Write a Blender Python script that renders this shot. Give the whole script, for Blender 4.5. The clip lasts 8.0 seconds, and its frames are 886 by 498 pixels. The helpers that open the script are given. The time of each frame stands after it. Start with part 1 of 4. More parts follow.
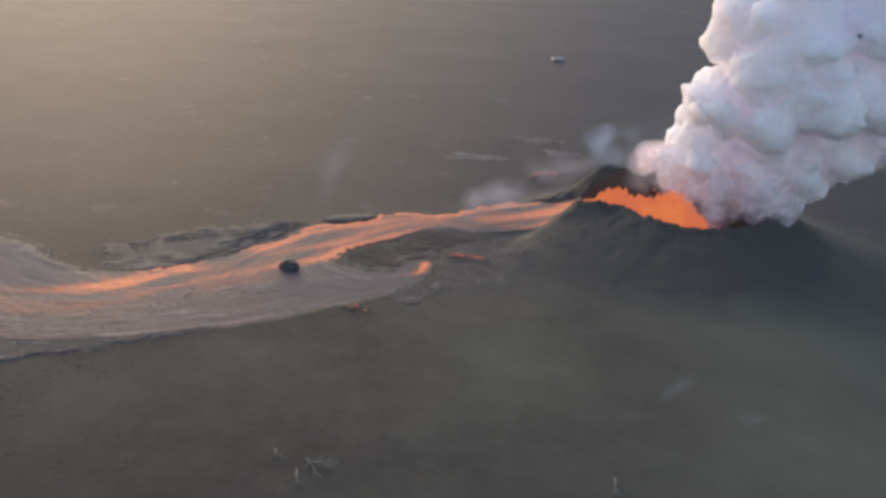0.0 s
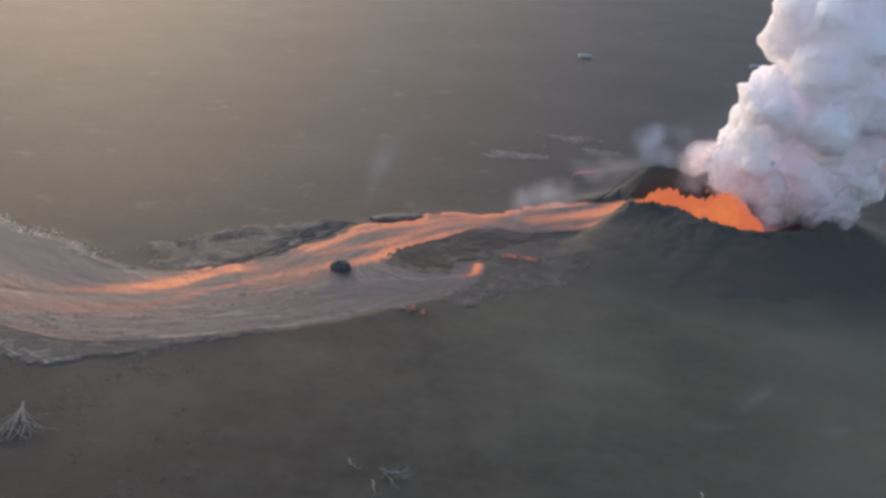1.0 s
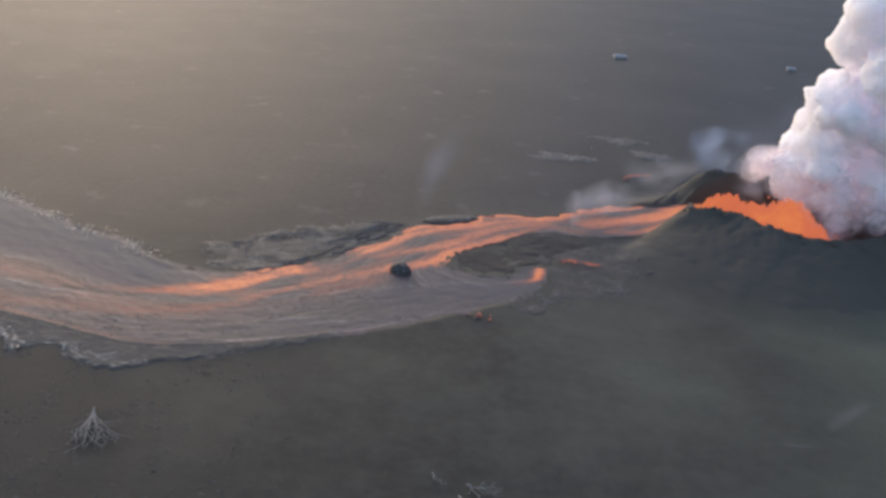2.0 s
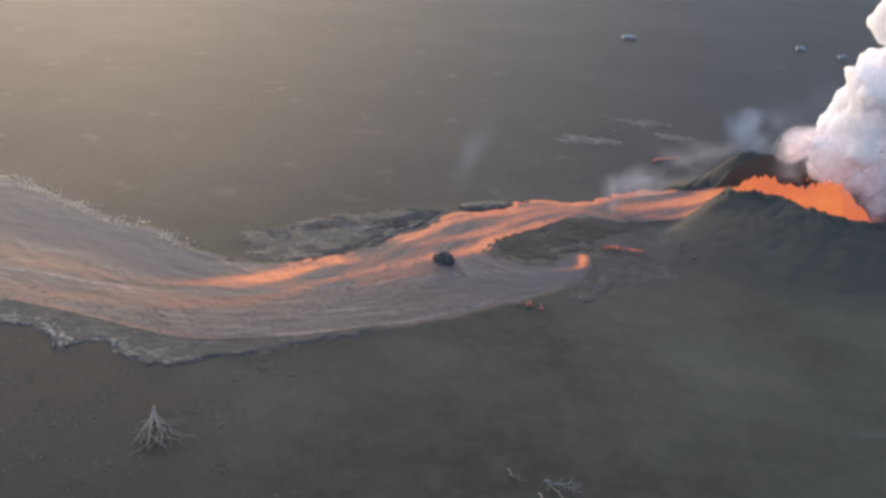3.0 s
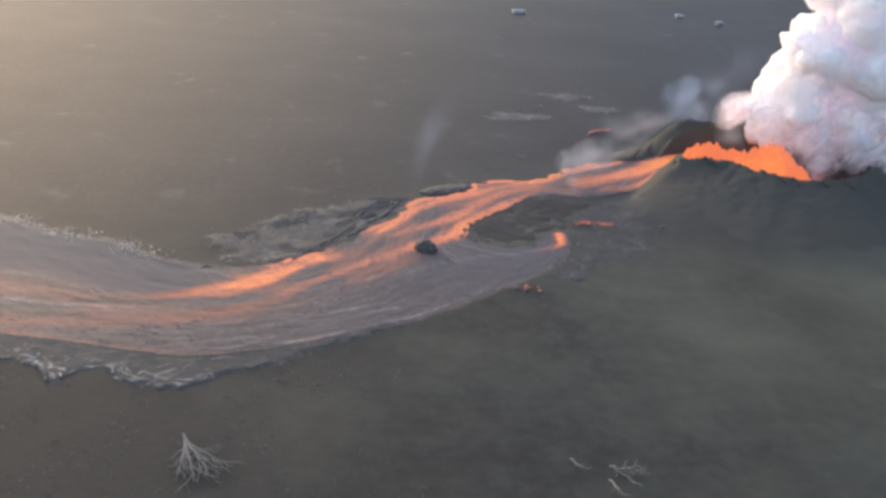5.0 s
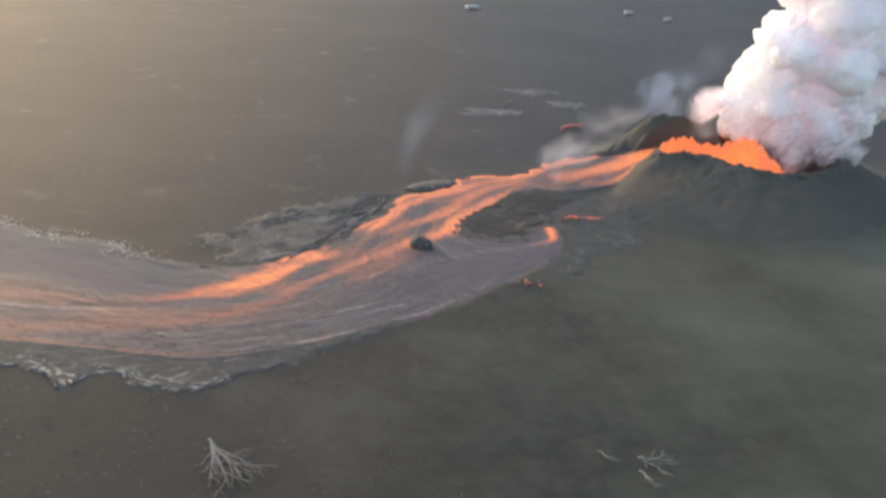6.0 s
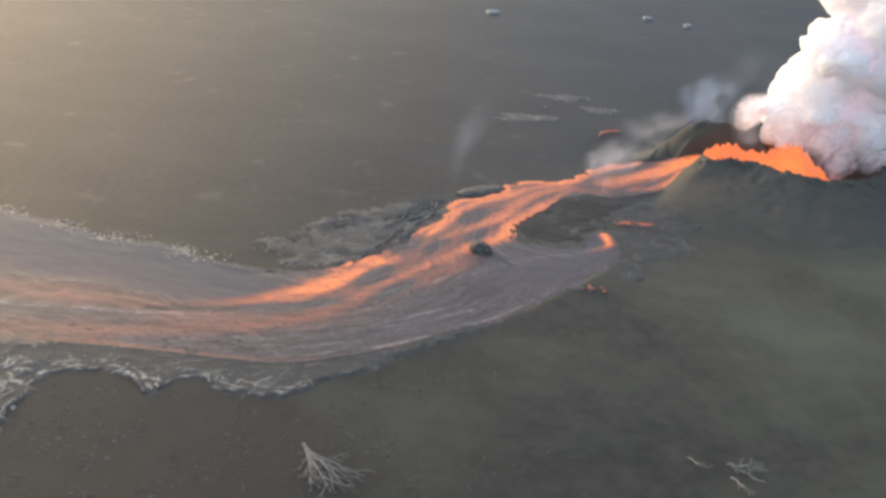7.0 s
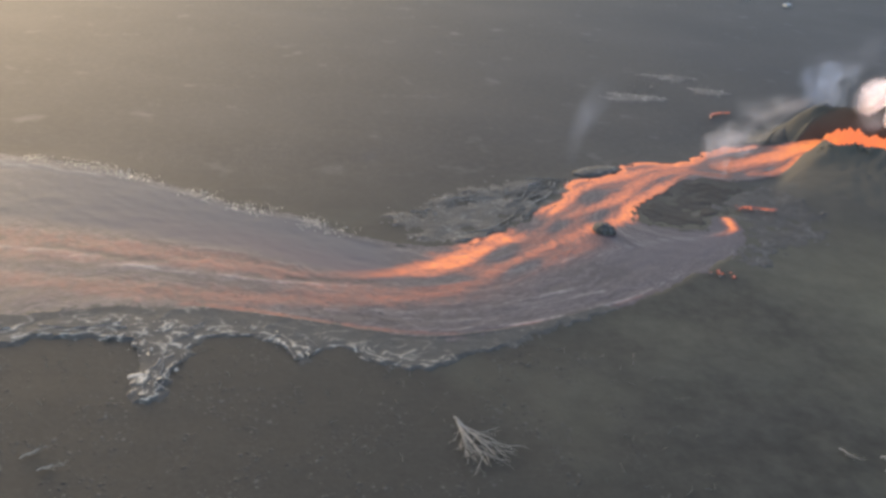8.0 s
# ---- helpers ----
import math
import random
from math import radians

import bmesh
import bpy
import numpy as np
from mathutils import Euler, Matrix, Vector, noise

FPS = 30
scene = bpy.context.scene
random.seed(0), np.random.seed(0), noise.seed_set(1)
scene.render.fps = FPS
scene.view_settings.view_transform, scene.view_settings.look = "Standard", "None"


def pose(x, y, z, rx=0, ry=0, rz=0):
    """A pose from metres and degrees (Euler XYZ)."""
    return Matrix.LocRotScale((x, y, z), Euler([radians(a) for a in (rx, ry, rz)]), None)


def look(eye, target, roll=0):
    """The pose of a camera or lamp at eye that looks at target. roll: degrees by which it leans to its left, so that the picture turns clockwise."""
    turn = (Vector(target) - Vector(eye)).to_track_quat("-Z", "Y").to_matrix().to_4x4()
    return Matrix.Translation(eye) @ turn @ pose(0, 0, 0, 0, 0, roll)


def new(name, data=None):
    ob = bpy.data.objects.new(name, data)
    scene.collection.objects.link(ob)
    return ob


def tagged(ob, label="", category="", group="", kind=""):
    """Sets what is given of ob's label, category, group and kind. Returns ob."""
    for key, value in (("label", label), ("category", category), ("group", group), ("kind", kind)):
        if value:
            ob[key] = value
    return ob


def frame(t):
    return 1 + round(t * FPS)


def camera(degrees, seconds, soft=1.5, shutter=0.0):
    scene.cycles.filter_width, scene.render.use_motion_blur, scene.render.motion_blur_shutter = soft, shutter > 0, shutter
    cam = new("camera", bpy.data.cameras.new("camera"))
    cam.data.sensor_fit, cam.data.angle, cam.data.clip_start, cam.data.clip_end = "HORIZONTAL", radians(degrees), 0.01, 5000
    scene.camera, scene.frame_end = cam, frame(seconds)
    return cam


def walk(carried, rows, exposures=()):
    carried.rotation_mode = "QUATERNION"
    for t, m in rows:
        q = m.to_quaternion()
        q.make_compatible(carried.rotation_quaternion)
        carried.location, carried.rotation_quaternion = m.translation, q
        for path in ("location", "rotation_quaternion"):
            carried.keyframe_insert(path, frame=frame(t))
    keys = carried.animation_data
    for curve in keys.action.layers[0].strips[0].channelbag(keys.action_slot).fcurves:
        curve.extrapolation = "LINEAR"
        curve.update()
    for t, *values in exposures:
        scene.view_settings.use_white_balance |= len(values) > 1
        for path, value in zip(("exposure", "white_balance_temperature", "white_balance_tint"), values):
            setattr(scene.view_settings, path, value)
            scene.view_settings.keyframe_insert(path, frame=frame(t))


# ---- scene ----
cam = camera(53.6, 8.0, soft=3.2)
PATH = [
    (0, (1.118, 1.386, 125.003), (1.16, 3.252, 124.285), 4.3),
    (0.5, (-7.994, 5.009, 123.981), (-7.964, 6.874, 123.259), 4.5),
    (1, (-16.642, 9.13, 122.522), (-16.611, 10.993, 121.795), 4.7),
    (1.5, (-25.515, 12.73, 121.348), (-25.496, 14.594, 120.624), 5.1),
    (2, (-34.624, 16.453, 120.385), (-34.617, 18.314, 119.651), 5.3),
    (3.5, (-62.498, 25.396, 117.137), (-62.422, 27.232, 116.346), 4.6),
    (4, (-72.005, 28.619, 116.439), (-71.844, 30.442, 115.632), 4.8),
    (4.5, (-81.475, 31.499, 115.46), (-81.222, 33.314, 114.659), 4.4),
    (5, (-91.144, 33.743, 114.747), (-90.804, 35.549, 113.959), 4.3),
    (6.5, (-119.975, 40.48, 112.421), (-119.468, 42.247, 111.635), 5.5),
    (7, (-130.008, 42.599, 111.871), (-129.52, 44.376, 111.094), 5.6),
    (7.5, (-139.756, 44.036, 111.134), (-139.321, 45.816, 110.334), 5.7),
    (8, (-149.293, 45.156, 110.973), (-148.947, 46.939, 110.135), 5.6),
]
walk(cam, [(t, look(eye, target, roll)) for t, eye, target, roll in PATH],
     exposures=[(0.0, 0.82, 7800, 19), (2.0, 0.86, 7300, 17), (3.5, 1.2, 7600, 16), (4.0, 1.33, 7600, 16), (5.0, 1.36, 7900, 17), (6.5, 1.52, 8700, 13), (8.0, 1.54, 8500, 14)])

# ---- sky and sun: low evening sun ahead and to the left, hazy air ----
SUN_EL, SUN_AZ = 17.0, -24.0          # degrees; azimuth from +y towards +x
world = bpy.data.worlds.new("sky")
scene.world = world
world.use_nodes = True
wn = world.node_tree
sky = wn.nodes.new("ShaderNodeTexSky")
sky.sky_type, sky.sun_disc = "NISHITA", False
sky.sun_elevation, sky.sun_rotation = radians(SUN_EL), radians(SUN_AZ)
sky.air_density, sky.dust_density, sky.ozone_density = 1.0, 1.5, 3.0
wn.nodes["Background"].inputs["Strength"].default_value = 0.17
wn.links.new(sky.outputs[0], wn.nodes["Background"].inputs["Color"])
sun = new("sun", bpy.data.lights.new("sun", "SUN"))
sun.data.energy, sun.data.angle, sun.data.color = 0.3, radians(60), (1.0, 0.84, 0.62)
ce = math.cos(radians(SUN_EL))
to_sun = Vector((ce * math.sin(radians(SUN_AZ)), ce * math.cos(radians(SUN_AZ)), math.sin(radians(SUN_EL))))
sun.matrix_world = look(to_sun * 900, (0, 0, 0))


# ---- arithmetic of the land ----
TABLE = np.random.RandomState(7).rand(256, 256)


def vnoise(x, y, seed=0):
    """Smooth value noise, 0 to 1, one lattice cell a unit."""
    x, y = np.asarray(x, float) + 37.3 * seed, np.asarray(y, float) + 91.7 * seed
    i, j = np.floor(x).astype(int), np.floor(y).astype(int)
    u, v = x - i, y - j
    u, v = u * u * (3 - 2 * u), v * v * (3 - 2 * v)
    g = lambda a, b: TABLE[a % 256, b % 256]
    return (g(i, j) * (1 - u) + g(i + 1, j) * u) * (1 - v) + (g(i, j + 1) * (1 - u) + g(i + 1, j + 1) * u) * v


def fbm(x, y, seed=0, octaves=4):
    total, amp, norm = 0, 1.0, 0
    for k in range(octaves):
        total, norm = total + amp * vnoise(x * 2 ** k, y * 2 ** k, seed + k), norm + amp
        amp *= 0.5
    return total / norm


def smooth(points, n=5, closed=False):
    """A Catmull-Rom curve through points, n steps a span."""
    p = np.array(points, float)
    p = np.vstack([p[-1:], p, p[:2]]) if closed else np.vstack([2 * p[:1] - p[1:2], p, 2 * p[-1:] - p[-2:-1]])
    out = []
    for k in range(1, len(p) - 2):
        for t in np.arange(n) / n:
            a, b, c, d = p[k - 1:k + 3]
            out.append(0.5 * (2 * b + (c - a) * t + (2 * a - 5 * b + 4 * c - d) * t * t + (3 * b - a - 3 * c + d) * t ** 3))
    if not closed:
        out.append(p[-2])
    return np.array(out)


def near(x, y, line, closed=False):
    """For every (x, y): distance to the polyline and arc length of the nearest place on it."""
    best, arc, run = np.full(x.shape, 1e9), np.zeros(x.shape), 0.0
    ring = np.vstack([line, line[:1]]) if closed else line
    for (ax, ay), (bx, by) in zip(ring[:-1], ring[1:]):
        dx, dy = bx - ax, by - ay
        length = math.hypot(dx, dy) + 1e-9
        t = np.clip(((x - ax) * dx + (y - ay) * dy) / length ** 2, 0, 1)
        d = np.hypot(x - ax - t * dx, y - ay - t * dy)
        closer = d < best
        best, arc = np.where(closer, d, best), np.where(closer, run + t * length, arc)
        run += length
    return best, arc


def signed(x, y, ring):
    """Signed distance to a closed ring: minus inside."""
    d, _ = near(x, y, ring, True)
    inside = np.zeros(x.shape, bool)
    for (ax, ay), (bx, by) in zip(ring, np.roll(ring, -1, 0)):
        cross = ((ay > y) != (by > y)) & (x < (bx - ax) * (y - ay) / (by - ay + 1e-12) + ax)
        inside ^= cross
    return np.where(inside, -d, d)


def ramp(a, lo, hi):
    t = np.clip((a - lo) / (hi - lo), 0, 1)
    return t * t * (3 - 2 * t)


# ---- plan of the flow, in metres ----
NORTH = smooth([(-340, 384), (-290, 366), (-246, 350), (-235, 348), (-207, 337), (-182, 321), (-165, 309), (-147, 302), (-134, 291), (-119, 283),
                (-103, 281), (-92, 287), (-84, 290), (-76, 297), (-64, 312), (-51, 328), (-46, 340), (-23, 351), (-15, 363), (10, 367),
                (26, 381), (43, 391), (52, 393), (64, 387), (80, 388)])
SOUTH = smooth([(84, 374), (66, 370), (54, 361), (44, 356), (22, 349), (12, 352), (0, 348), (-12, 336), (-21, 328), (-27, 322), (-33, 309),
                (-31, 303), (-17, 298), (-7, 300), (-2, 308), (3, 308), (-1, 294), (-16, 275), (-30, 265), (-45, 255), (-65, 245),
                (-84, 236), (-102, 231), (-115, 229), (-126, 231), (-142, 236), (-160, 241), (-180, 245), (-194, 245), (-216, 240), (-270, 226), (-340, 210)])


def jagged(line, west, east, amp, seed):
    """Breaks a smooth bank into short uneven steps."""
    d = np.gradient(line, axis=0)
    d /= np.hypot(d[:, 0], d[:, 1])[:, None] + 1e-9
    arc = np.cumsum(np.hypot(*np.diff(np.vstack([line[:1], line]), axis=0).T))
    saw = (arc / 9 + 2 * vnoise(arc / 17, 0 * arc, seed)) % 1.0
    off = amp * (saw - 0.5 + 0.8 * (vnoise(arc / 4, 0 * arc, seed + 1) - 0.5))
    off = off * ramp(line[:, 0], west, west + 15) * ramp(-line[:, 0], -east, -east + 15)
    return line + np.stack([-d[:, 1], d[:, 0]], -1) * off[:, None]


NORTH, SOUTH = jagged(NORTH, -112, 60, 2.6, 81), jagged(SOUTH, -75, 50, 1.6, 84)
CHANNEL = np.vstack([NORTH, SOUTH])
AXIS = smooth([(-340, 300), (-250, 290), (-190, 280), (-150, 272), (-110, 258), (-85, 262), (-60, 285), (-40, 312), (-20, 338), (5, 357), (30, 367), (60, 378), (84, 381)])
CRATER = (107.0, 356.0)
RIM = [(0, 39, 17, 60), (30, 37, 20, 60), (60, 32, 21, 60), (90, 31, 22.5, 55), (112, 34, 21.5, 44), (122, 39, 21, 24), (132, 42, 19.5, 15), (140, 42, 15, 11), (147, 41, 8.5, 12), (154, 39, 6, 20), (163, 39, 10, 16),
       (172, 41, 15, 14), (184, 41, 16, 20), (193, 31, 16, 44), (203, 26, 16, 58), (230, 25, 15.5, 56), (255, 26, 15, 60), (290, 28, 15, 60), (325, 34, 16, 60), (360, 39, 17, 60)]   # bearing, radius, height, foot


def cone_height(x, y):
    """The spatter cone: a steep-sided crater with a breach towards the channel."""
    dx, dy = x - CRATER[0], y - CRATER[1]
    th, r = np.degrees(np.arctan2(dy, dx)) % 360, np.hypot(dx, dy)
    a = np.array(RIM, float)
    rr, hh = np.interp(th, a[:, 0], a[:, 1]), np.interp(th, a[:, 0], a[:, 2])
    hh = hh + 2.6 * (fbm(x / 9, y / 9, 3) - 0.5) + 1.4 * (fbm(x / 3, y / 3, 5) - 0.5)
    width = np.interp(th, a[:, 0], a[:, 3])
    out = hh * (1 - np.clip((r - rr) / width, 0, 1)) ** (1.05 + width / 110)
    inn = hh - (hh + 2) * np.clip((rr - r) / 15, 0, 1) ** 0.8
    shoulder = (20.5 + 5.0 * (fbm(x / 5, y / 5, 6) - 0.5)) * np.exp(-(((x - 85) / 16) ** 2 + ((y - 397) / 11) ** 2))
    return np.where(r > rr, np.maximum(out, shoulder), inn), r - rr - width


def lava_level(x):
    return 0.5 + 6.5 * ramp(x, 42, 82)


def ground_height(x, y):
    far = ramp(np.hypot(x, y - 300), 500, 3500)
    close = 1 - ramp(np.hypot(x + 30, y - 250), 150, 280)
    h = (1.0 - 0.85 * ramp(y, 370, 450)) * (fbm(x / 60, y / 60, 11, 2) - 0.5) + close * (0.12 * (fbm(x / 11, y / 11, 12, 3) - 0.5) + 0.08 * (fbm(x / 4, y / 4, 14, 2) - 0.5))
    h = h + far * 60 * (fbm(x / 900, y / 900, 15) - 0.5)
    sd = signed(x, y, CHANNEL)
    lev = 0.3 * np.exp(-(np.maximum(sd, 0) / 7) ** 2) * (0.4 + 1.1 * fbm(x / 6, y / 6, 17))
    rise = lava_level(x) - 0.5
    h = np.where(sd > 0, h * (1 - 0.6 * np.exp(-sd / 12)) + lev + rise * np.exp(-(np.maximum(sd, 0) / 10) ** 2), 0)
    edge = rise + 0.3 * (0.4 + 1.1 * fbm(x / 6, y / 6, 17))
    h = np.where(sd > 0, h, edge - (edge + 3) * ramp(-sd, 0.5, 4))
    c, over = cone_height(x, y)
    dx, dy = x - CRATER[0], y - CRATER[1]
    inner = ramp(58 - np.hypot(dx, dy), 0, 12)
    h = np.where(sd > 0, h + np.maximum(c, 0) * (1 - inner) - 3 * inner, h)
    return h, sd


# ---- materials ----
def material(name, base=(0.1, 0.1, 0.1), rough=0.8, spec=0.5):
    m = bpy.data.materials.new(name)
    m.use_nodes = True
    b = m.node_tree.nodes["Principled BSDF"]
    b.inputs["Base Color"].default_value = (*base, 1)
    b.inputs["Roughness"].default_value = rough
    b.inputs["Specular IOR Level"].default_value = spec
    return m, m.node_tree, b


def node(tree, kind, **inputs):
    n = tree.nodes.new(kind)
    for key, value in inputs.items():
        n.inputs[key.replace("_", " ")].default_value = value
    return n


def noise_node(tree, scale, detail=4, rough=0.55, vector=None):
    n = node(tree, "ShaderNodeTexNoise", Scale=scale, Detail=detail, Roughness=rough)
    if vector is None:
        vector = tree.nodes.new("ShaderNodeTexCoord").outputs["Object"]
    tree.links.new(vector, n.inputs["Vector"])
    return n.outputs["Fac"]


def ramp_node(tree, fac, stops):
    n = tree.nodes.new("ShaderNodeValToRGB")
    for k, (p, c) in enumerate(stops):
        e = n.color_ramp.elements[k] if k < 2 else n.color_ramp.elements.new(p)
        e.position, e.color = p, (*c, 1) if len(c) == 3 else c
    tree.links.new(fac, n.inputs["Fac"])
    return n.outputs["Color"]


def math_node(tree, op, a, b=None, c=None, clamp=False):
    n = tree.nodes.new("ShaderNodeMath")
    n.operation, n.use_clamp = op, clamp
    for k, v in enumerate((a, b, c)):
        if v is None:
            continue
        if isinstance(v, (int, float)):
            n.inputs[k].default_value = v
        else:
            tree.links.new(v, n.inputs[k])
    return n.outputs[0]


def mix_node(tree, fac, a, b, blend="MIX"):
    n = tree.nodes.new("ShaderNodeMix")
    n.data_type, n.blend_type = "RGBA", blend
    for sock, v in ((n.inputs[0], fac), (n.inputs[6], a), (n.inputs[7], b)):
        if isinstance(v, (int, float)):
            sock.default_value = v
        elif isinstance(v, tuple):
            sock.default_value = (*v, 1)
        else:
            tree.links.new(v, sock)
    return n.outputs[2]


def bump(tree, bsdf, height, strength, distance):
    n = node(tree, "ShaderNodeBump", Strength=strength, Distance=distance)
    tree.links.new(height, n.inputs["Height"])
    tree.links.new(n.outputs[0], bsdf.inputs["Normal"])


CINDER = (0.078, 0.072, 0.061), (0.114, 0.105, 0.089)


def ground_material():
    m, t, b = material("scorched_forest_ground", rough=0.6, spec=0.135)
    big, mid, fine = noise_node(t, 0.012, 5), noise_node(t, 0.09, 5), noise_node(t, 0.8, 4)
    sep = t.nodes.new("ShaderNodeSeparateXYZ")
    t.links.new(t.nodes.new("ShaderNodeTexCoord").outputs["Object"], sep.inputs[0])
    scrubby = math_node(t, "MULTIPLY_ADD", sep.outputs[1], -0.011, 3.9, clamp=True)      # open ash plain beyond the flow
    scrub = math_node(t, "MULTIPLY_ADD", math_node(t, "SUBTRACT", noise_node(t, 0.28, 4, 0.6), 0.5), scrubby, 0.5)
    patch = math_node(t, "MULTIPLY_ADD", math_node(t, "SUBTRACT", mid, 0.5), math_node(t, "MULTIPLY_ADD", scrubby, 0.75, 0.25), 0.5)
    blot = math_node(t, "ADD", math_node(t, "MULTIPLY", patch, 0.5), math_node(t, "MULTIPLY", scrub, 0.5))
    ash = mix_node(t, ramp_node(t, blot, [(0.38, (0, 0, 0)), (0.64, (1, 1, 1))]), (0.037, 0.0356, 0.0293), (0.06, 0.0576, 0.0472))
    haze = noise_node(t, 0.0055, 4, 0.6)
    drift = ramp_node(t, noise_node(t, 0.009, 5, 0.5), [(0.34, (0.026, 0.0255, 0.026)), (0.52, (0.032, 0.031, 0.031)), (0.7, (0.041, 0.039, 0.038))])
    plain = mix_node(t, ramp_node(t, noise_node(t, 0.3, 6, 0.7), [(0.45, (0, 0, 0)), (0.75, (0.5, 0.5, 0.5))]), drift, (0.07, 0.066, 0.062))
    ash = mix_node(t, scrubby, plain, ash)
    fleck = ramp_node(t, noise_node(t, 0.05, 4, 0.55), [(0.62, (0, 0, 0)), (0.78, (0.8, 0.8, 0.8))])
    plain_fleck = math_node(t, "MULTIPLY", fleck, math_node(t, "SUBTRACT", 1.0, scrubby))
    ash = mix_node(t, plain_fleck, ash, (0.1, 0.098, 0.097))
    # blotches of smoke haze, multiplied into the ash colour
    tint = ramp_node(t, haze, [(0.34, (0.8, 0.84, 0.92)), (0.5, (1.0, 1.0, 1.0)), (0.66, (1.14, 1.09, 1.05))])
    ash = mix_node(t, 1.0, ash, tint, "MULTIPLY")
    # haze over the plain painted in: warm in the west, bluish eastward
    haze_cast = mix_node(t, math_node(t, "MULTIPLY_ADD", sep.outputs[0], 0.003, 0.3, clamp=True), (1.05, 1.0, 0.94), (0.9, 0.96, 1.1))
    ash = mix_node(t, math_node(t, "SUBTRACT", 1.0, scrubby), ash, mix_node(t, 1.0, ash, haze_cast, "MULTIPLY"))
    speck = ramp_node(t, noise_node(t, 0.9, 6, 0.75), [(0.5, (0, 0, 0)), (0.64, (1, 1, 1))])
    beds = ramp_node(t, noise_node(t, 0.035, 3), [(0.42, (0, 0, 0)), (0.6, (1, 1, 1))])
    ash = mix_node(t, math_node(t, "MULTIPLY", math_node(t, "MULTIPLY", speck, beds), math_node(t, "MULTIPLY_ADD", math_node(t, "MULTIPLY_ADD", sep.outputs[0], -0.012, -0.6, clamp=True), 0.14, 0.05)), ash, (0.17, 0.158, 0.146))
    burnt = math_node(t, "MULTIPLY", math_node(t, "MULTIPLY_ADD", sep.outputs[0], -0.014, -0.7, clamp=True), scrubby)
    ash = mix_node(t, math_node(t, "MULTIPLY", burnt, 0.75), ash, mix_node(t, noise_node(t, 0.45, 5, 0.65), (0.022, 0.0215, 0.0195), (0.05, 0.048, 0.043)))
    # pale green scrub, increased eastward to paint in the hazy glare there too
    green = mix_node(t, fine, (0.1, 0.101, 0.075), (0.15, 0.15, 0.11))
    east = math_node(t, "MULTIPLY_ADD", sep.outputs[0], 0.004, 0.25)
    veg_haze = math_node(t, "MULTIPLY_ADD", math_node(t, "SUBTRACT", big, 0.5), 2.2, east, clamp=True)
    south = math_node(t, "MULTIPLY_ADD", sep.outputs[1], -0.008, 3.2, clamp=True)
    veg_haze = math_node(t, "MULTIPLY", veg_haze, south)
    off = t.nodes.new("ShaderNodeVectorMath")
    off.operation = "DISTANCE"
    t.links.new(t.nodes.new("ShaderNodeTexCoord").outputs["Object"], off.inputs[0])
    off.inputs[1].default_value = (CRATER[0], CRATER[1], 0)
    apron = math_node(t, "MULTIPLY_ADD", math_node(t, "ADD", off.outputs["Value"], math_node(t, "MULTIPLY", mid, 40.0)), -0.028, 2.9, clamp=True)
    cinder = mix_node(t, math_node(t, "MULTIPLY", mid, 0.6), mix_node(t, noise_node(t, 1.2, 6, 0.65), *CINDER), CINDER[0])
    t.links.new(mix_node(t, apron, mix_node(t, veg_haze, ash, green), cinder), b.inputs["Base Color"])
    h = math_node(t, "MULTIPLY", math_node(t, "ADD", fine, math_node(t, "MULTIPLY", mid, 2.0)), math_node(t, "MULTIPLY_ADD", scrubby, 0.9, 0.1))
    bump(t, b, h, 0.09, 0.8)
    t.links.new(math_node(t, "MULTIPLY_ADD", math_node(t, "MULTIPLY", fine, scrubby), 0.12, 0.66), b.inputs["Roughness"])
    return m


def rock_material(name, lo, hi, rough=0.55, scale=0.5):
    m, t, b = material(name, rough=rough, spec=0.16 if rough > 0.7 else 0.5)
    mid, fine = noise_node(t, scale * 0.3, 5), noise_node(t, scale * 3, 6, 0.65)
    c = mix_node(t, fine, lo, hi)
    t.links.new(mix_node(t, math_node(t, "MULTIPLY", mid, 0.6), c, lo), b.inputs["Base Color"])
    t.links.new(math_node(t, "MULTIPLY_ADD", fine, 0.5, rough - 0.25), b.inputs["Roughness"])
    bump(t, b, math_node(t, "ADD", fine, mid), 0.3 if rough > 0.7 else 0.8, 0.6)
    return m


def ropy_material(name, lo, hi, rope):
    """Folded lava skin: grey, its surface glints painted as thin pale lines along the folds."""
    m, t, b = material(name, rough=0.6, spec=0.13)
    mid, fine = noise_node(t, 0.12, 5), noise_node(t, 1.2, 5, 0.65)
    fold = noise_node(t, 0.3, 4, 0.6)
    line = math_node(t, "ABSOLUTE", math_node(t, "SUBTRACT", fold, 0.5))
    crest = ramp_node(t, line, [(0.0, (1, 1, 1)), (0.035, (0, 0, 0))])
    some = ramp_node(t, mid, [(0.45, (0, 0, 0)), (0.62, (1, 1, 1))])
    c = mix_node(t, fine, lo, hi)
    t.links.new(mix_node(t, math_node(t, "MULTIPLY", crest, some), c, rope), b.inputs["Base Color"])
    t.links.new(math_node(t, "MULTIPLY_ADD", fine, 0.3, 0.5), b.inputs["Roughness"])
    bump(t, b, math_node(t, "ADD", fine, fold), 0.6, 0.5)
    return m


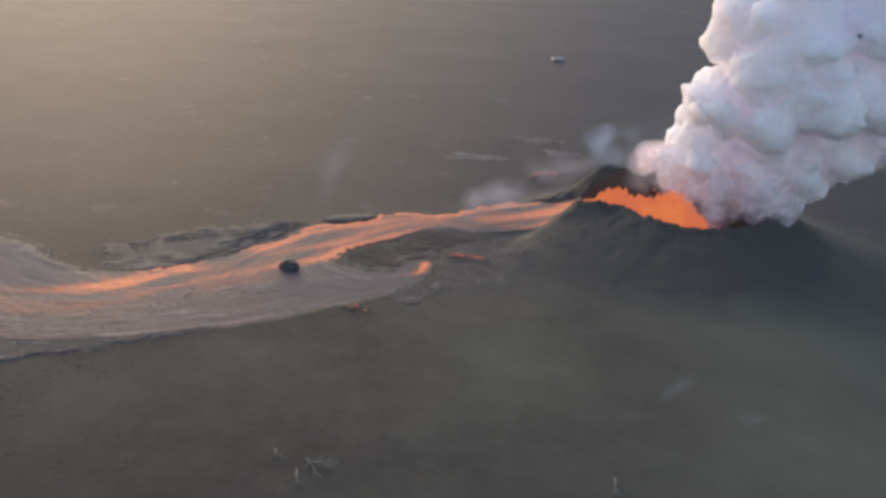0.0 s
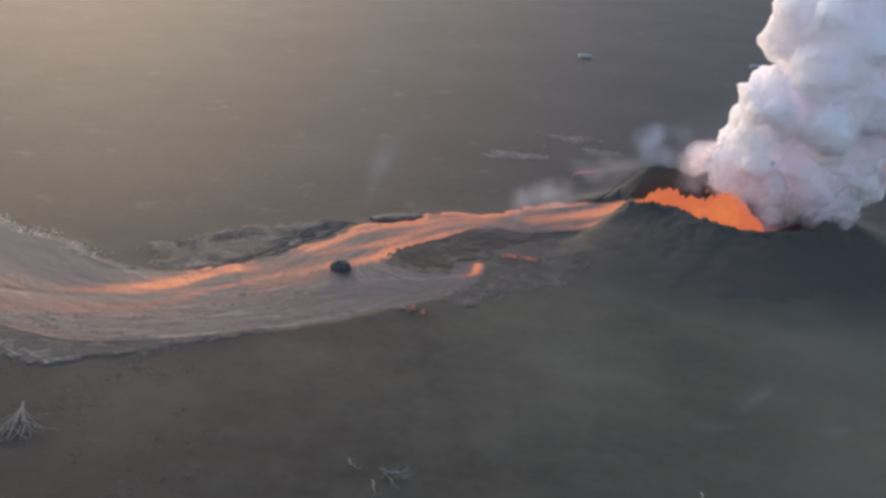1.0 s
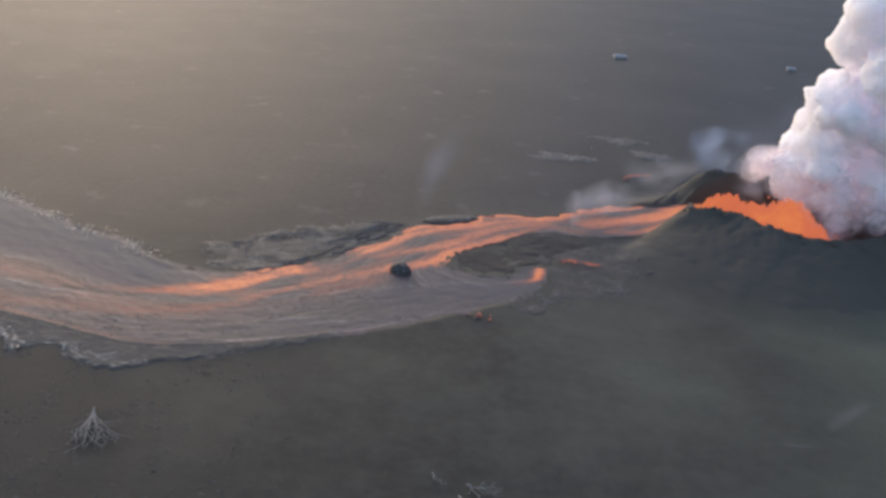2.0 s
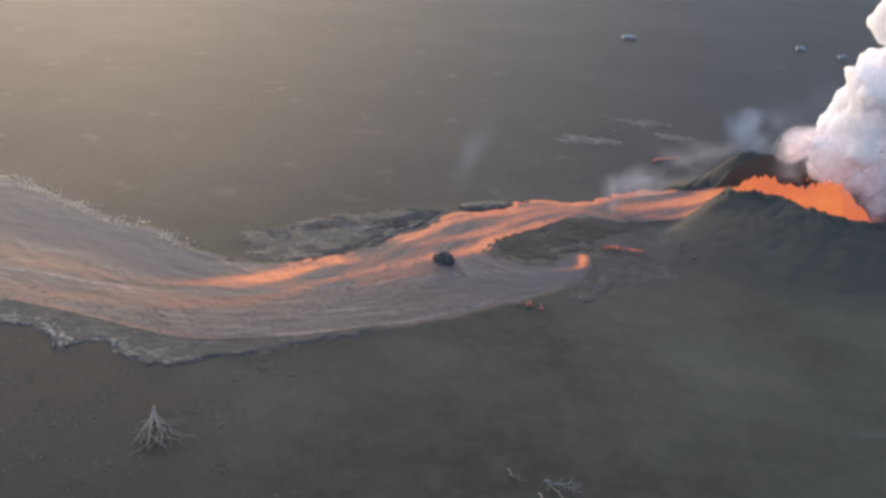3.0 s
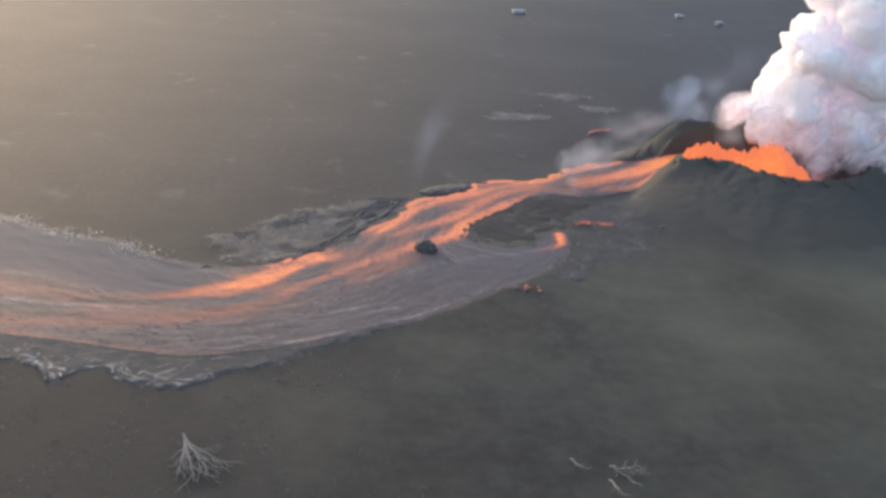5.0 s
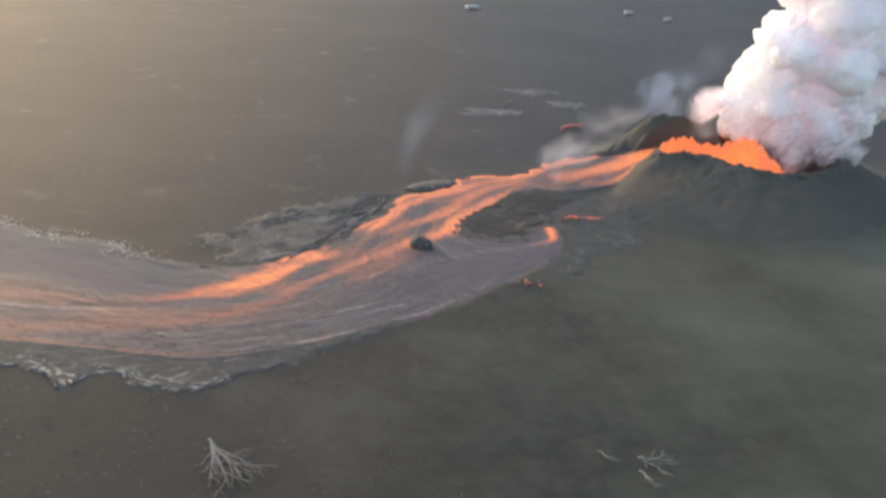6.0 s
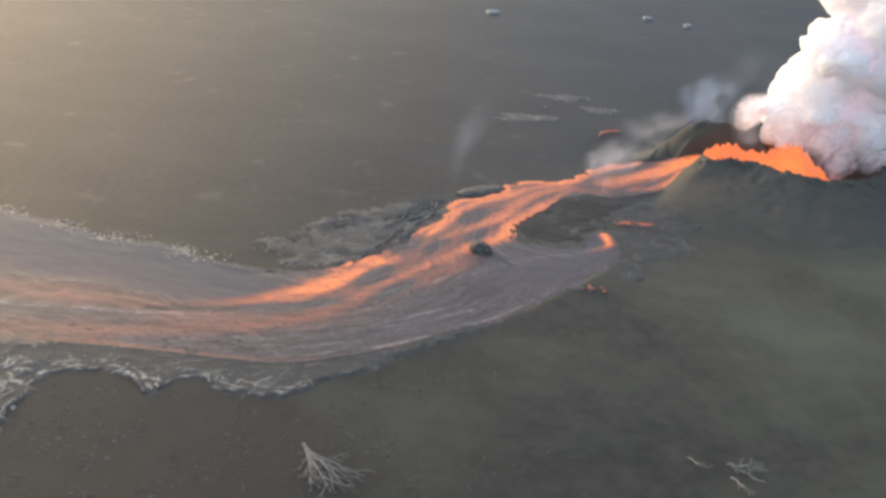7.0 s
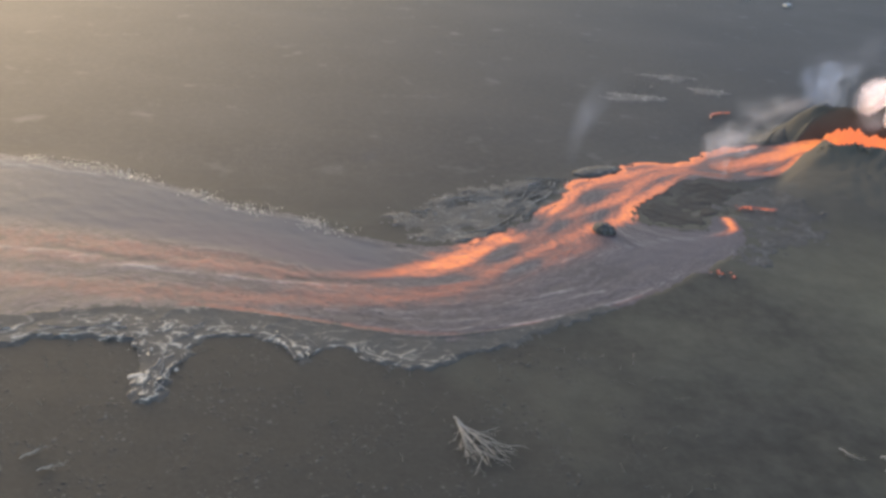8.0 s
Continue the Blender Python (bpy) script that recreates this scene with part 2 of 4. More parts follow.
def rope_material(name, lo, hi, rope):
    """Grey crust; a pale colour on its rolled crests paints their sun glints."""
    m, t, b = material(name, rough=0.65, spec=0.08)
    uv = node(t, "ShaderNodeUVMap")
    uv.uv_map = "rope"
    sep = t.nodes.new("ShaderNodeSeparateXYZ")
    t.links.new(uv.outputs["UV"], sep.inputs[0])
    mid, fine = noise_node(t, 0.15, 5), noise_node(t, 1.4, 5, 0.65)
    skin = mix_node(t, math_node(t, "ADD", math_node(t, "MULTIPLY", mid, 0.6), math_node(t, "MULTIPLY", fine, 0.4)), lo, hi)
    glint = math_node(t, "MULTIPLY", sep.outputs[0], math_node(t, "MULTIPLY_ADD", fine, 2.2, -0.1), clamp=True)
    t.links.new(mix_node(t, glint, skin, rope), b.inputs["Base Color"])
    t.links.new(math_node(t, "MULTIPLY_ADD", fine, 0.3, 0.5), b.inputs["Roughness"])
    bump(t, b, fine, 0.4, 0.4)
    return m


HOT = [(0.0, (0.0, 0.0, 0.0)), (0.2, (0.032, 0.011, 0.008)), (0.42, (0.23, 0.075, 0.052)), (0.62, (0.6, 0.185, 0.115)), (0.82, (0.92, 0.275, 0.12)), (1.0, (1.16, 0.38, 0.125))]
GLOW = 0.3


def lava_material():
    m, t, b = material("flowing_lava", rough=0.6, spec=0.16)
    flow = node(t, "ShaderNodeUVMap")
    flow.uv_map = "flow"
    warm = node(t, "ShaderNodeUVMap")
    warm.uv_map = "heat"
    heat = t.nodes.new("ShaderNodeSeparateXYZ")
    t.links.new(warm.outputs["UV"], heat.inputs[0])
    swirl = node(t, "ShaderNodeTexNoise", Scale=0.09, Detail=3.0)
    t.links.new(t.nodes.new("ShaderNodeTexCoord").outputs["Object"], swirl.inputs["Vector"])
    warp = t.nodes.new("ShaderNodeVectorMath")
    warp.operation = "MULTIPLY_ADD"
    warp.inputs[1].default_value = (26, 13, 0)
    t.links.new(swirl.outputs["Color"], warp.inputs[0])
    t.links.new(flow.outputs["UV"], warp.inputs[2])
    stretch = node(t, "ShaderNodeMapping", Scale=(0.035, 0.28, 1))
    t.links.new(warp.outputs[0], stretch.inputs["Vector"])
    streak = noise_node(t, 1.0, 5, 0.6, stretch.outputs[0])
    stretch2 = node(t, "ShaderNodeMapping", Scale=(0.2, 0.8, 1))
    t.links.new(warp.outputs[0], stretch2.inputs["Vector"])
    flakes = noise_node(t, 1.0, 5, 0.65, stretch2.outputs[0])
    skin = node(t, "ShaderNodeUVMap")
    skin.uv_map = "skin"
    calm = t.nodes.new("ShaderNodeSeparateXYZ")
    t.links.new(skin.outputs["UV"], calm.inputs[0])
    lively = math_node(t, "MULTIPLY_ADD", calm.outputs[0], -0.9, 1.0)
    swing = math_node(t, "MULTIPLY_ADD", math_node(t, "SUBTRACT", streak, 0.52), 1.1, math_node(t, "MULTIPLY", math_node(t, "SUBTRACT", flakes, 0.53), 1.3))
    clots = noise_node(t, 0.42, 5, 0.62)
    swing = math_node(t, "MULTIPLY_ADD", math_node(t, "SUBTRACT", clots, 0.52), 1.1, swing)
    gain = math_node(t, "MULTIPLY", math_node(t, "MULTIPLY_ADD", heat.outputs[0], 0.85, 0.03), lively)
    h = math_node(t, "MULTIPLY_ADD", swing, gain, heat.outputs[0], clamp=True)
    t.links.new(ramp_node(t, h, HOT), b.inputs["Emission Color"])
    b.inputs["Emission Strength"].default_value = GLOW
    fine = node(t, "ShaderNodeMapping", Scale=(0.5, 2.2, 1))
    t.links.new(flow.outputs["UV"], fine.inputs["Vector"])
    ripple = noise_node(t, 1.0, 4, 0.6, fine.outputs[0])
    tone = math_node(t, "ADD", math_node(t, "MULTIPLY", streak, 0.5), math_node(t, "ADD", math_node(t, "MULTIPLY", flakes, 0.55), math_node(t, "MULTIPLY_ADD", ripple, 0.6, -0.825)))
    tone = math_node(t, "MULTIPLY_ADD", tone, lively, 0.5)
    tone = math_node(t, "ADD", tone, math_node(t, "MULTIPLY", math_node(t, "SUBTRACT", heat.outputs[1], 0.5), 0.6))
    crust = ramp_node(t, tone, [(0.24, (0.026, 0.024, 0.026)), (0.5, (0.066, 0.062, 0.067)), (0.7, (0.135, 0.127, 0.13)), (0.95, (0.4, 0.38, 0.35))])
    crust = mix_node(t, math_node(t, "MULTIPLY", calm.outputs[0], 0.6), crust, (0.108, 0.106, 0.118))
    molten = ramp_node(t, h, [(0.2, (0, 0, 0)), (0.6, (1, 1, 1))])
    t.links.new(mix_node(t, molten, crust, (0.05, 0.038, 0.032)), b.inputs["Base Color"])
    t.links.new(math_node(t, "MULTIPLY_ADD", calm.outputs[0], 0.05, math_node(t, "MULTIPLY_ADD", flakes, 0.3, 0.45)), b.inputs["Roughness"])
    t.links.new(math_node(t, "MULTIPLY_ADD", lively, 0.04, 0.12), b.inputs["Specular IOR Level"])
    bump(t, b, math_node(t, "MULTIPLY", math_node(t, "ADD", streak, flakes), lively), 0.3, 0.5)
    return m


def fire_material():
    m, t, b = material("lava_fountain_glow", base=(0.02, 0.012, 0.01), rough=0.9, spec=0.0)
    n = noise_node(t, 0.1, 4, 0.55)
    t.links.new(ramp_node(t, n, [(0.25, (1.05, 0.27, 0.15)), (0.55, (1.15, 0.31, 0.15)), (0.8, (1.4, 0.47, 0.16))]), b.inputs["Emission Color"])
    b.inputs["Emission Strength"].default_value = GLOW
    return m


def ember_material():
    """Cooling lava: dark skin with glowing gaps."""
    m, t, b = material("cooling_lava", base=(0.09, 0.08, 0.08), rough=0.6)
    t.links.new(ramp_node(t, noise_node(t, 0.9, 4), [(0.4, (0.05, 0.008, 0.004)), (0.55, (0.5, 0.1, 0.035)), (0.75, (0.9, 0.22, 0.06))]), b.inputs["Emission Color"])
    b.inputs["Emission Strength"].default_value = GLOW
    return m


def veil_material(name, tint, thick, fray=0.09):
    """Thin smoke: densest in the middle of its veil, torn by noise, nothing at its edge."""
    m = bpy.data.materials.new(name)
    m.use_nodes = True
    t = m.node_tree
    t.nodes.remove(t.nodes["Principled BSDF"])
    uv = node(t, "ShaderNodeUVMap")
    uv.uv_map = "veil"
    sep = t.nodes.new("ShaderNodeSeparateXYZ")
    t.links.new(uv.outputs["UV"], sep.inputs[0])
    du, dv = math_node(t, "SUBTRACT", sep.outputs[0], 0.5), math_node(t, "SUBTRACT", sep.outputs[1], 0.5)
    away = math_node(t, "ADD", math_node(t, "MULTIPLY", math_node(t, "MULTIPLY", du, du), 4.4), math_node(t, "MULTIPLY", math_node(t, "MULTIPLY", dv, dv), 4.4))
    frayed = math_node(t, "MULTIPLY_ADD", math_node(t, "SUBTRACT", noise_node(t, fray, 5, 0.6), 0.5), 1.5, away)
    inside = math_node(t, "MULTIPLY", math_node(t, "SUBTRACT", 1.0, away, clamp=True), 3.0, clamp=True)
    soft = math_node(t, "MULTIPLY", math_node(t, "SUBTRACT", 1.0, frayed, clamp=True), inside)
    torn = ramp_node(t, noise_node(t, 0.8 * fray, 3, 0.5), [(0.34, (0.0, 0.0, 0.0)), (0.66, (1, 1, 1))])
    dense = math_node(t, "MULTIPLY", math_node(t, "POWER", soft, 1.6), math_node(t, "MULTIPLY", torn, thick), clamp=True)
    dif, tra, mix = t.nodes.new("ShaderNodeBsdfDiffuse"), t.nodes.new("ShaderNodeBsdfTranslucent"), node(t, "ShaderNodeMixShader", Fac=0.5)
    for b in (dif, tra):
        b.inputs["Color"].default_value = (*tint, 1)
    t.links.new(dif.outputs[0], mix.inputs[1])
    t.links.new(tra.outputs[0], mix.inputs[2])
    gap, last = t.nodes.new("ShaderNodeBsdfTransparent"), t.nodes.new("ShaderNodeMixShader")
    t.links.new(dense, last.inputs[0])
    t.links.new(gap.outputs[0], last.inputs[1])
    t.links.new(mix.outputs[0], last.inputs[2])
    t.links.new(last.outputs[0], t.nodes["Material Output"].inputs["Surface"])
    return m


def plume_material():
    m, t, b = material("steam_plume", (0.93, 0.92, 0.94), 1.0, 0.0)
    b.subsurface_method = "RANDOM_WALK"
    b.inputs["Subsurface Weight"].default_value = 1.0
    b.inputs["Subsurface Radius"].default_value = (1.0, 0.95, 0.9)
    b.inputs["Subsurface Scale"].default_value = 30.0
    b.inputs["Subsurface Anisotropy"].default_value = 0.6
    n = noise_node(t, 0.05, 4)
    t.links.new(mix_node(t, n, (0.87, 0.815, 0.9), (0.94, 0.905, 0.945)), b.inputs["Base Color"])
    bump(t, b, noise_node(t, 0.2, 5, 0.6), 0.25, 2.0)
    return m


def scrub_material():
    """Charred clods, each of its own tone; the few pale ones paint in sunlit highlights."""
    m, t, b = material("scorched_scrub", rough=0.75, spec=0.2)
    each = t.nodes.new("ShaderNodeNewGeometry").outputs["Random Per Island"]
    tone = ramp_node(t, each, [(0.0, (0.036, 0.0345, 0.031)), (0.6, (0.05, 0.0475, 0.043)), (0.85, (0.065, 0.062, 0.056)), (1.0, (0.1, 0.095, 0.087))])
    fine = noise_node(t, 1.6, 5, 0.65)
    t.links.new(mix_node(t, math_node(t, "MULTIPLY", fine, 0.4), tone, (0.04, 0.038, 0.034)), b.inputs["Base Color"])
    bump(t, b, fine, 0.5, 0.3)
    return m


M_GROUND = ground_material()
M_CONE = rock_material("dark_cinder", *CINDER, 0.9, 0.4)
M_CRUST = ropy_material("silver_lava_crust", (0.064, 0.06, 0.058), (0.12, 0.112, 0.106), (0.36, 0.34, 0.32))
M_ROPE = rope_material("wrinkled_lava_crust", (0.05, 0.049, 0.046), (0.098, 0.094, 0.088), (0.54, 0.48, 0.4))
M_BANK = ropy_material("old_bank_crust", (0.058, 0.055, 0.052), (0.095, 0.09, 0.084), (0.2, 0.195, 0.19))
M_FAN = ropy_material("steaming_grey_crust", (0.045, 0.043, 0.041), (0.075, 0.071, 0.067), (0.14, 0.137, 0.134))
M_PALE = ropy_material("pale_crust", (0.1, 0.096, 0.094), (0.2, 0.19, 0.185), (0.4, 0.38, 0.36))
# pale base colour stands in for sunlight glinting on the slabs
M_RUBBLE = rock_material("glinting_clinker", (0.2, 0.19, 0.175), (0.5, 0.47, 0.42), 0.36, 1.2)
M_DARK = rock_material("dark_lava_rock", (0.026, 0.0245, 0.023), (0.054, 0.05, 0.046), 0.75, 0.8)
M_LAVA = lava_material()
M_FIRE = fire_material()
M_EMBER = ember_material()
M_PLUME = plume_material()
M_THICK = veil_material("white_steam", (0.9, 0.83, 0.88), 1.25)
M_MID = veil_material("pale_steam", (0.66, 0.69, 0.79), 0.3)
M_DENSE = veil_material("crater_smoke", (0.93, 0.82, 0.84), 2.4)
M_BLUE = veil_material("blue_steam", (0.45, 0.59, 0.84), 0.4)
M_VEIL = veil_material("thin_blue_smoke", (0.45, 0.54, 0.74), 0.09)
M_SCRUB = scrub_material()
M_BARK = rock_material("bleached_dead_wood", (0.28, 0.25, 0.22), (0.55, 0.51, 0.46), 0.7, 2.0)
M_STICK = rock_material("charred_sticks", (0.1, 0.092, 0.08), (0.27, 0.25, 0.22), 0.7, 2.0)
M_ROOF = rock_material("pale_metal_roof", (0.36, 0.37, 0.38), (0.5, 0.5, 0.5), 0.5, 1.0)
M_WALL = rock_material("painted_house_wall", (0.35, 0.35, 0.33), (0.5, 0.5, 0.48), 0.7, 1.0)


# ---- building helpers ----
def mesh_object(name, verts, faces, mat, smooth_faces=True):
    me = bpy.data.meshes.new(name)
    me.from_pydata(verts, [], faces)
    me.materials.append(mat)
    if smooth_faces:
        me.polygons.foreach_set("use_smooth", [True] * len(me.polygons))
    me.update()
    return new(name, me)


def part(name, bm, mat, parent, label=""):
    """A bmesh as one mesh object under a thing or a part."""
    me = bpy.data.meshes.new(name)
    bm.to_mesh(me)
    bm.free()
    me.materials.append(mat)
    ob = new(name, me)
    ob.parent = parent
    return tagged(ob, label)


def grid_faces(nx, ny, keep=None):
    i = np.arange(nx * ny).reshape(ny, nx)
    f = np.stack([i[:-1, :-1], i[:-1, 1:], i[1:, 1:], i[1:, :-1]], -1).reshape(-1, 4)
    return f if keep is None else f[keep.ravel()[f].any(1)]


def compact(verts, faces):
    used = np.unique(faces)
    back = np.full(len(verts), -1)
    back[used] = np.arange(len(used))
    return verts[used], back[faces], used


def sheet(name, ring, mat, top, step=1.5, fray=2.0, skirt=2.5, drop=2.0, seed=0):
    """A lumpy sheet of lava crust over a ring in plan, its edge rounded down into the ground."""
    lo, hi = ring.min(0) - 6, ring.max(0) + 6
    xs, ys = np.arange(lo[0], hi[0], step), np.arange(lo[1], hi[1], step)
    x, y = np.meshgrid(xs, ys)
    sd = signed(x, y, ring) + fray * 2 * (fbm(x / 5, y / 5, 40 + seed) - 0.5) + fray * (fbm(x / 1.7, y / 1.7, 43 + seed, 2) - 0.5)
    z = top(x, y) - (drop + top(x, y)) * ramp(sd, -1.5, skirt)
    v, f, _ = compact(np.stack([x, y, z], -1).reshape(-1, 3), grid_faces(len(xs), len(ys), sd < skirt))
    return mesh_object(name, v.tolist(), f.tolist(), mat)


def wrinkled_sheet(name, ring, mat, step, fray, seed):
    """A sheet of ropy crust: raised rolled rims along its frayed edge and folds across it."""
    lo, hi = ring.min(0) - 6, ring.max(0) + 6
    xs, ys = np.arange(lo[0], hi[0], step), np.arange(lo[1], hi[1], step)
    x, y = np.meshgrid(xs, ys)
    sd = signed(x, y, ring) + fray * 2 * (fbm(x / 6, y / 6, seed) - 0.5) + fray * 1.8 * (fbm(x / 2.2, y / 2.2, seed + 3, 2) - 0.5)
    wx, wy = x + 3 * vnoise(x / 7, y / 7, seed + 5), y + 3 * vnoise(x / 7, y / 7, seed + 6)
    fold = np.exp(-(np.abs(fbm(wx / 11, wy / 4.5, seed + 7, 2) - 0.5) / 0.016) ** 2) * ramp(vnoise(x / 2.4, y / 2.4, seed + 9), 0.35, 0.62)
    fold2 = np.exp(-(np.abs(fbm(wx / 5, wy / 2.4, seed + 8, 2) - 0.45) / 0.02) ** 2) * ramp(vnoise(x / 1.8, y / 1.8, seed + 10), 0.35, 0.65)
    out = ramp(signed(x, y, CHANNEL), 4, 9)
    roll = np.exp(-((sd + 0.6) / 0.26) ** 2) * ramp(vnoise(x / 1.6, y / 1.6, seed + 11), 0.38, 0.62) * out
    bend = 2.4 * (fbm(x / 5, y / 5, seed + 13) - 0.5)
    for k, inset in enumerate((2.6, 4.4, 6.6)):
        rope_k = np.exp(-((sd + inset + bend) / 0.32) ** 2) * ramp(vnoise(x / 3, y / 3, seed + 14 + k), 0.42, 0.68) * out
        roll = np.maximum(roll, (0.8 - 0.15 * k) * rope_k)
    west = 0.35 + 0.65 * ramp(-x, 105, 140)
    # mask of rims and folds: raises them and carries their painted glints
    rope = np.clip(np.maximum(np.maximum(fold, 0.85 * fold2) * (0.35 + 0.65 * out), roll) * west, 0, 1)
    low, _ = ground_height(x, y)
    low = np.maximum(low, 0.05)
    z = low + (0.14 + 0.3 * (fbm(x / 5, y / 5, seed + 12) - 0.4) + 0.2 * rope) * (1 - ramp(sd, -0.8, 0.6)) - 0.7 * ramp(sd, 0.2, 3.0)
    v, f, used = compact(np.stack([x, y, z], -1).reshape(-1, 3), grid_faces(len(xs), len(ys), sd < 3.0))
    ob = mesh_object(name, v.tolist(), f.tolist(), mat)
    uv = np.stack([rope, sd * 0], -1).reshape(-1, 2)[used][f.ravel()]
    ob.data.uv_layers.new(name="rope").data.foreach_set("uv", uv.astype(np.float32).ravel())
    return ob


# ---- ground: one sheet to the horizon ----
def spread(lo, hi, step, end_lo, end_hi, grow=1.13):
    mid = list(np.arange(lo, hi + step, step))
    s, x = step, mid[-1]
    while x < end_hi:
        s *= grow
        x += s
        mid.append(x)
    s, x = step, mid[0]
    while x > end_lo:
        s *= grow
        x -= s
        mid.insert(0, x)
    return np.array(mid)


gx, gy = spread(-270, 190, 2.0, -4700, 4700), spread(140, 420, 2.0, -4700, 4700)
X, Y = np.meshgrid(gx, gy)
GH, _ = ground_height(X, Y)
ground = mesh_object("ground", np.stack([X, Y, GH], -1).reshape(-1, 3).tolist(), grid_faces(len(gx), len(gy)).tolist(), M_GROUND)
tagged(ground, "scorched dark grey forest ground dusted with ash", "ground", kind="structure")

# ---- lava channel ----
HOT_LINES = [  # knots: x, y, heat, half-width
    [(106, 360, 1, 11), (94, 370, 1, 11), (82, 380, 1.1, 11), (66, 378, 1.05, 10), (52, 375, 0.82, 10), (40, 371, 0.68, 10), (26, 364, 0.6, 10)],
    [(86, 376, 1, 6), (68, 372, 0.95, 5), (56, 364, 0.8, 4.5), (46, 359, 0.62, 4), (34, 357, 0.45, 4)],
    [(52, 390, 0.75, 3), (40, 386, 0.75, 3), (26, 378, 0.75, 2.5), (12, 366, 0.75, 3), (0, 362, 0.66, 6), (-13, 356, 0.66, 6), (-22, 349, 0.78, 4.5), (-36, 341, 0.8, 4), (-45, 334, 0.8, 4.5),
     (-51, 324, 0.85, 3), (-63, 310, 0.9, 2.4), (-75, 296, 0.9, 2.4), (-83, 288, 0.9, 3.2)],
    [(-78, 292, 0.85, 4), (-88, 284, 0.86, 5), (-97, 276, 0.92, 6.5), (-106, 270, 0.92, 7), (-115, 266, 0.72, 5.5), (-126, 262.5, 0.5, 4), (-144, 262, 0.26, 7), (-172, 265, 0.2, 8), (-215, 277, 0.16, 10)],
    [(22, 354, 0.4, 5), (8, 356, 0.45, 4), (-6, 343, 0.66, 4.5), (-18, 331, 0.75, 5), (-29, 320, 0.9, 6.5), (-34, 311, 0.9, 6.5), (-42, 304, 0.74, 5), (-52, 298, 0.66, 5.2), (-62, 290, 0.58, 5.5),
     (-80, 275, 0.5, 6), (-99, 259, 0.46, 7), (-115, 251, 0.42, 7), (-143, 249, 0.37, 8), (-170, 250, 0.35, 9), (-230, 260, 0.3, 11)],
    [(8, 360, 0.55, 7), (-8, 352, 0.6, 6), (-22, 338, 0.64, 6.5), (-34, 324, 0.7, 6.5), (-46, 316, 0.6, 5), (-56, 307, 0.48, 5), (-66, 298, 0.42, 4), (-78, 286, 0.36, 4)],
    [(2, 309, 1, 2.4), (1, 305, 1, 2.4), (0, 300.5, 0.85, 2.3), (-4, 297, 0.45, 2.4), (-14, 293, 0.18, 2.4)],
    [(-44, 256, 0.3, 0.8), (-56, 249, 0.34, 0.8), (-70, 241.5, 0.36, 0.8), (-82, 238, 0.34, 0.8), (-97, 233, 0.36, 0.9), (-108, 231, 0.34, 0.9), (-126, 233, 0.4, 1.3), (-145, 238, 0.42, 1.8), (-160, 243, 0.46, 1.8), (-176, 246, 0.34, 2)],
]
COOL = [(-42, 327, 9, 3.6, 50), (-72, 301, 12, 3.6, 50), (-62, 300, 8, 2.2, 48), (-86, 278, 9, 3.4, 45), (-106, 260, 10, 2.2, 14), (-82, 268, 10, 2.5, 42)]   # x, y, half-lengths, turn
PALE_LINES = [  # knots: x, y, paleness, half-width
    [(-5, 297, 0.4, 2.0), (-18, 292, 0.36, 1.8), (-32, 289, 0.33, 1.8), (-62, 276, 0.35, 1.8), (-90, 264, 0.2, 1.8)],
    [(-30, 267, 0.3, 0.85), (-56, 250, 0.5, 0.7), (-72, 242.5, 0.55, 0.7), (-90, 236, 0.6, 0.8), (-112, 233, 0.34, 0.9), (-130, 236, 0.4, 0.9)],
    [(-62, 254, 0.4, 0.85), (-80, 246, 0.34, 0.85), (-100, 239, 0.34, 0.85), (-118, 238, 0.45, 0.9), (-140, 243, 0.4, 0.9)],
    [(-70, 256, 0.35, 0.85), (-88, 248, 0.4, 0.85), (-108, 242, 0.4, 0.85), (-128, 243, 0.35, 0.9)],
    [(-120, 257, 0.15, 1.0), (-134, 256.5, 0.45, 1.2), (-155, 258.5, 0.5, 1.2), (-174, 263, 0.52, 1.3), (-195, 268.5, 0.52, 1.5), (-213, 274.5, 0.52, 1.7), (-250, 281, 0.5, 2.2)],
    [(-134, 290, 0.35, 1.0), (-147, 300.5, 0.4, 1.2), (-165, 307, 0.45, 1.5), (-182, 318, 0.45, 1.8), (-207, 333, 0.5, 2.6), (-250, 345, 0.5, 4)],
]
RIVER = np.vstack([NORTH[:-1], [(80, 388), (97, 383), (122, 378), (130, 364), (122, 348), (108, 340), (93, 342), (87, 352), (84, 364)], SOUTH[1:]])


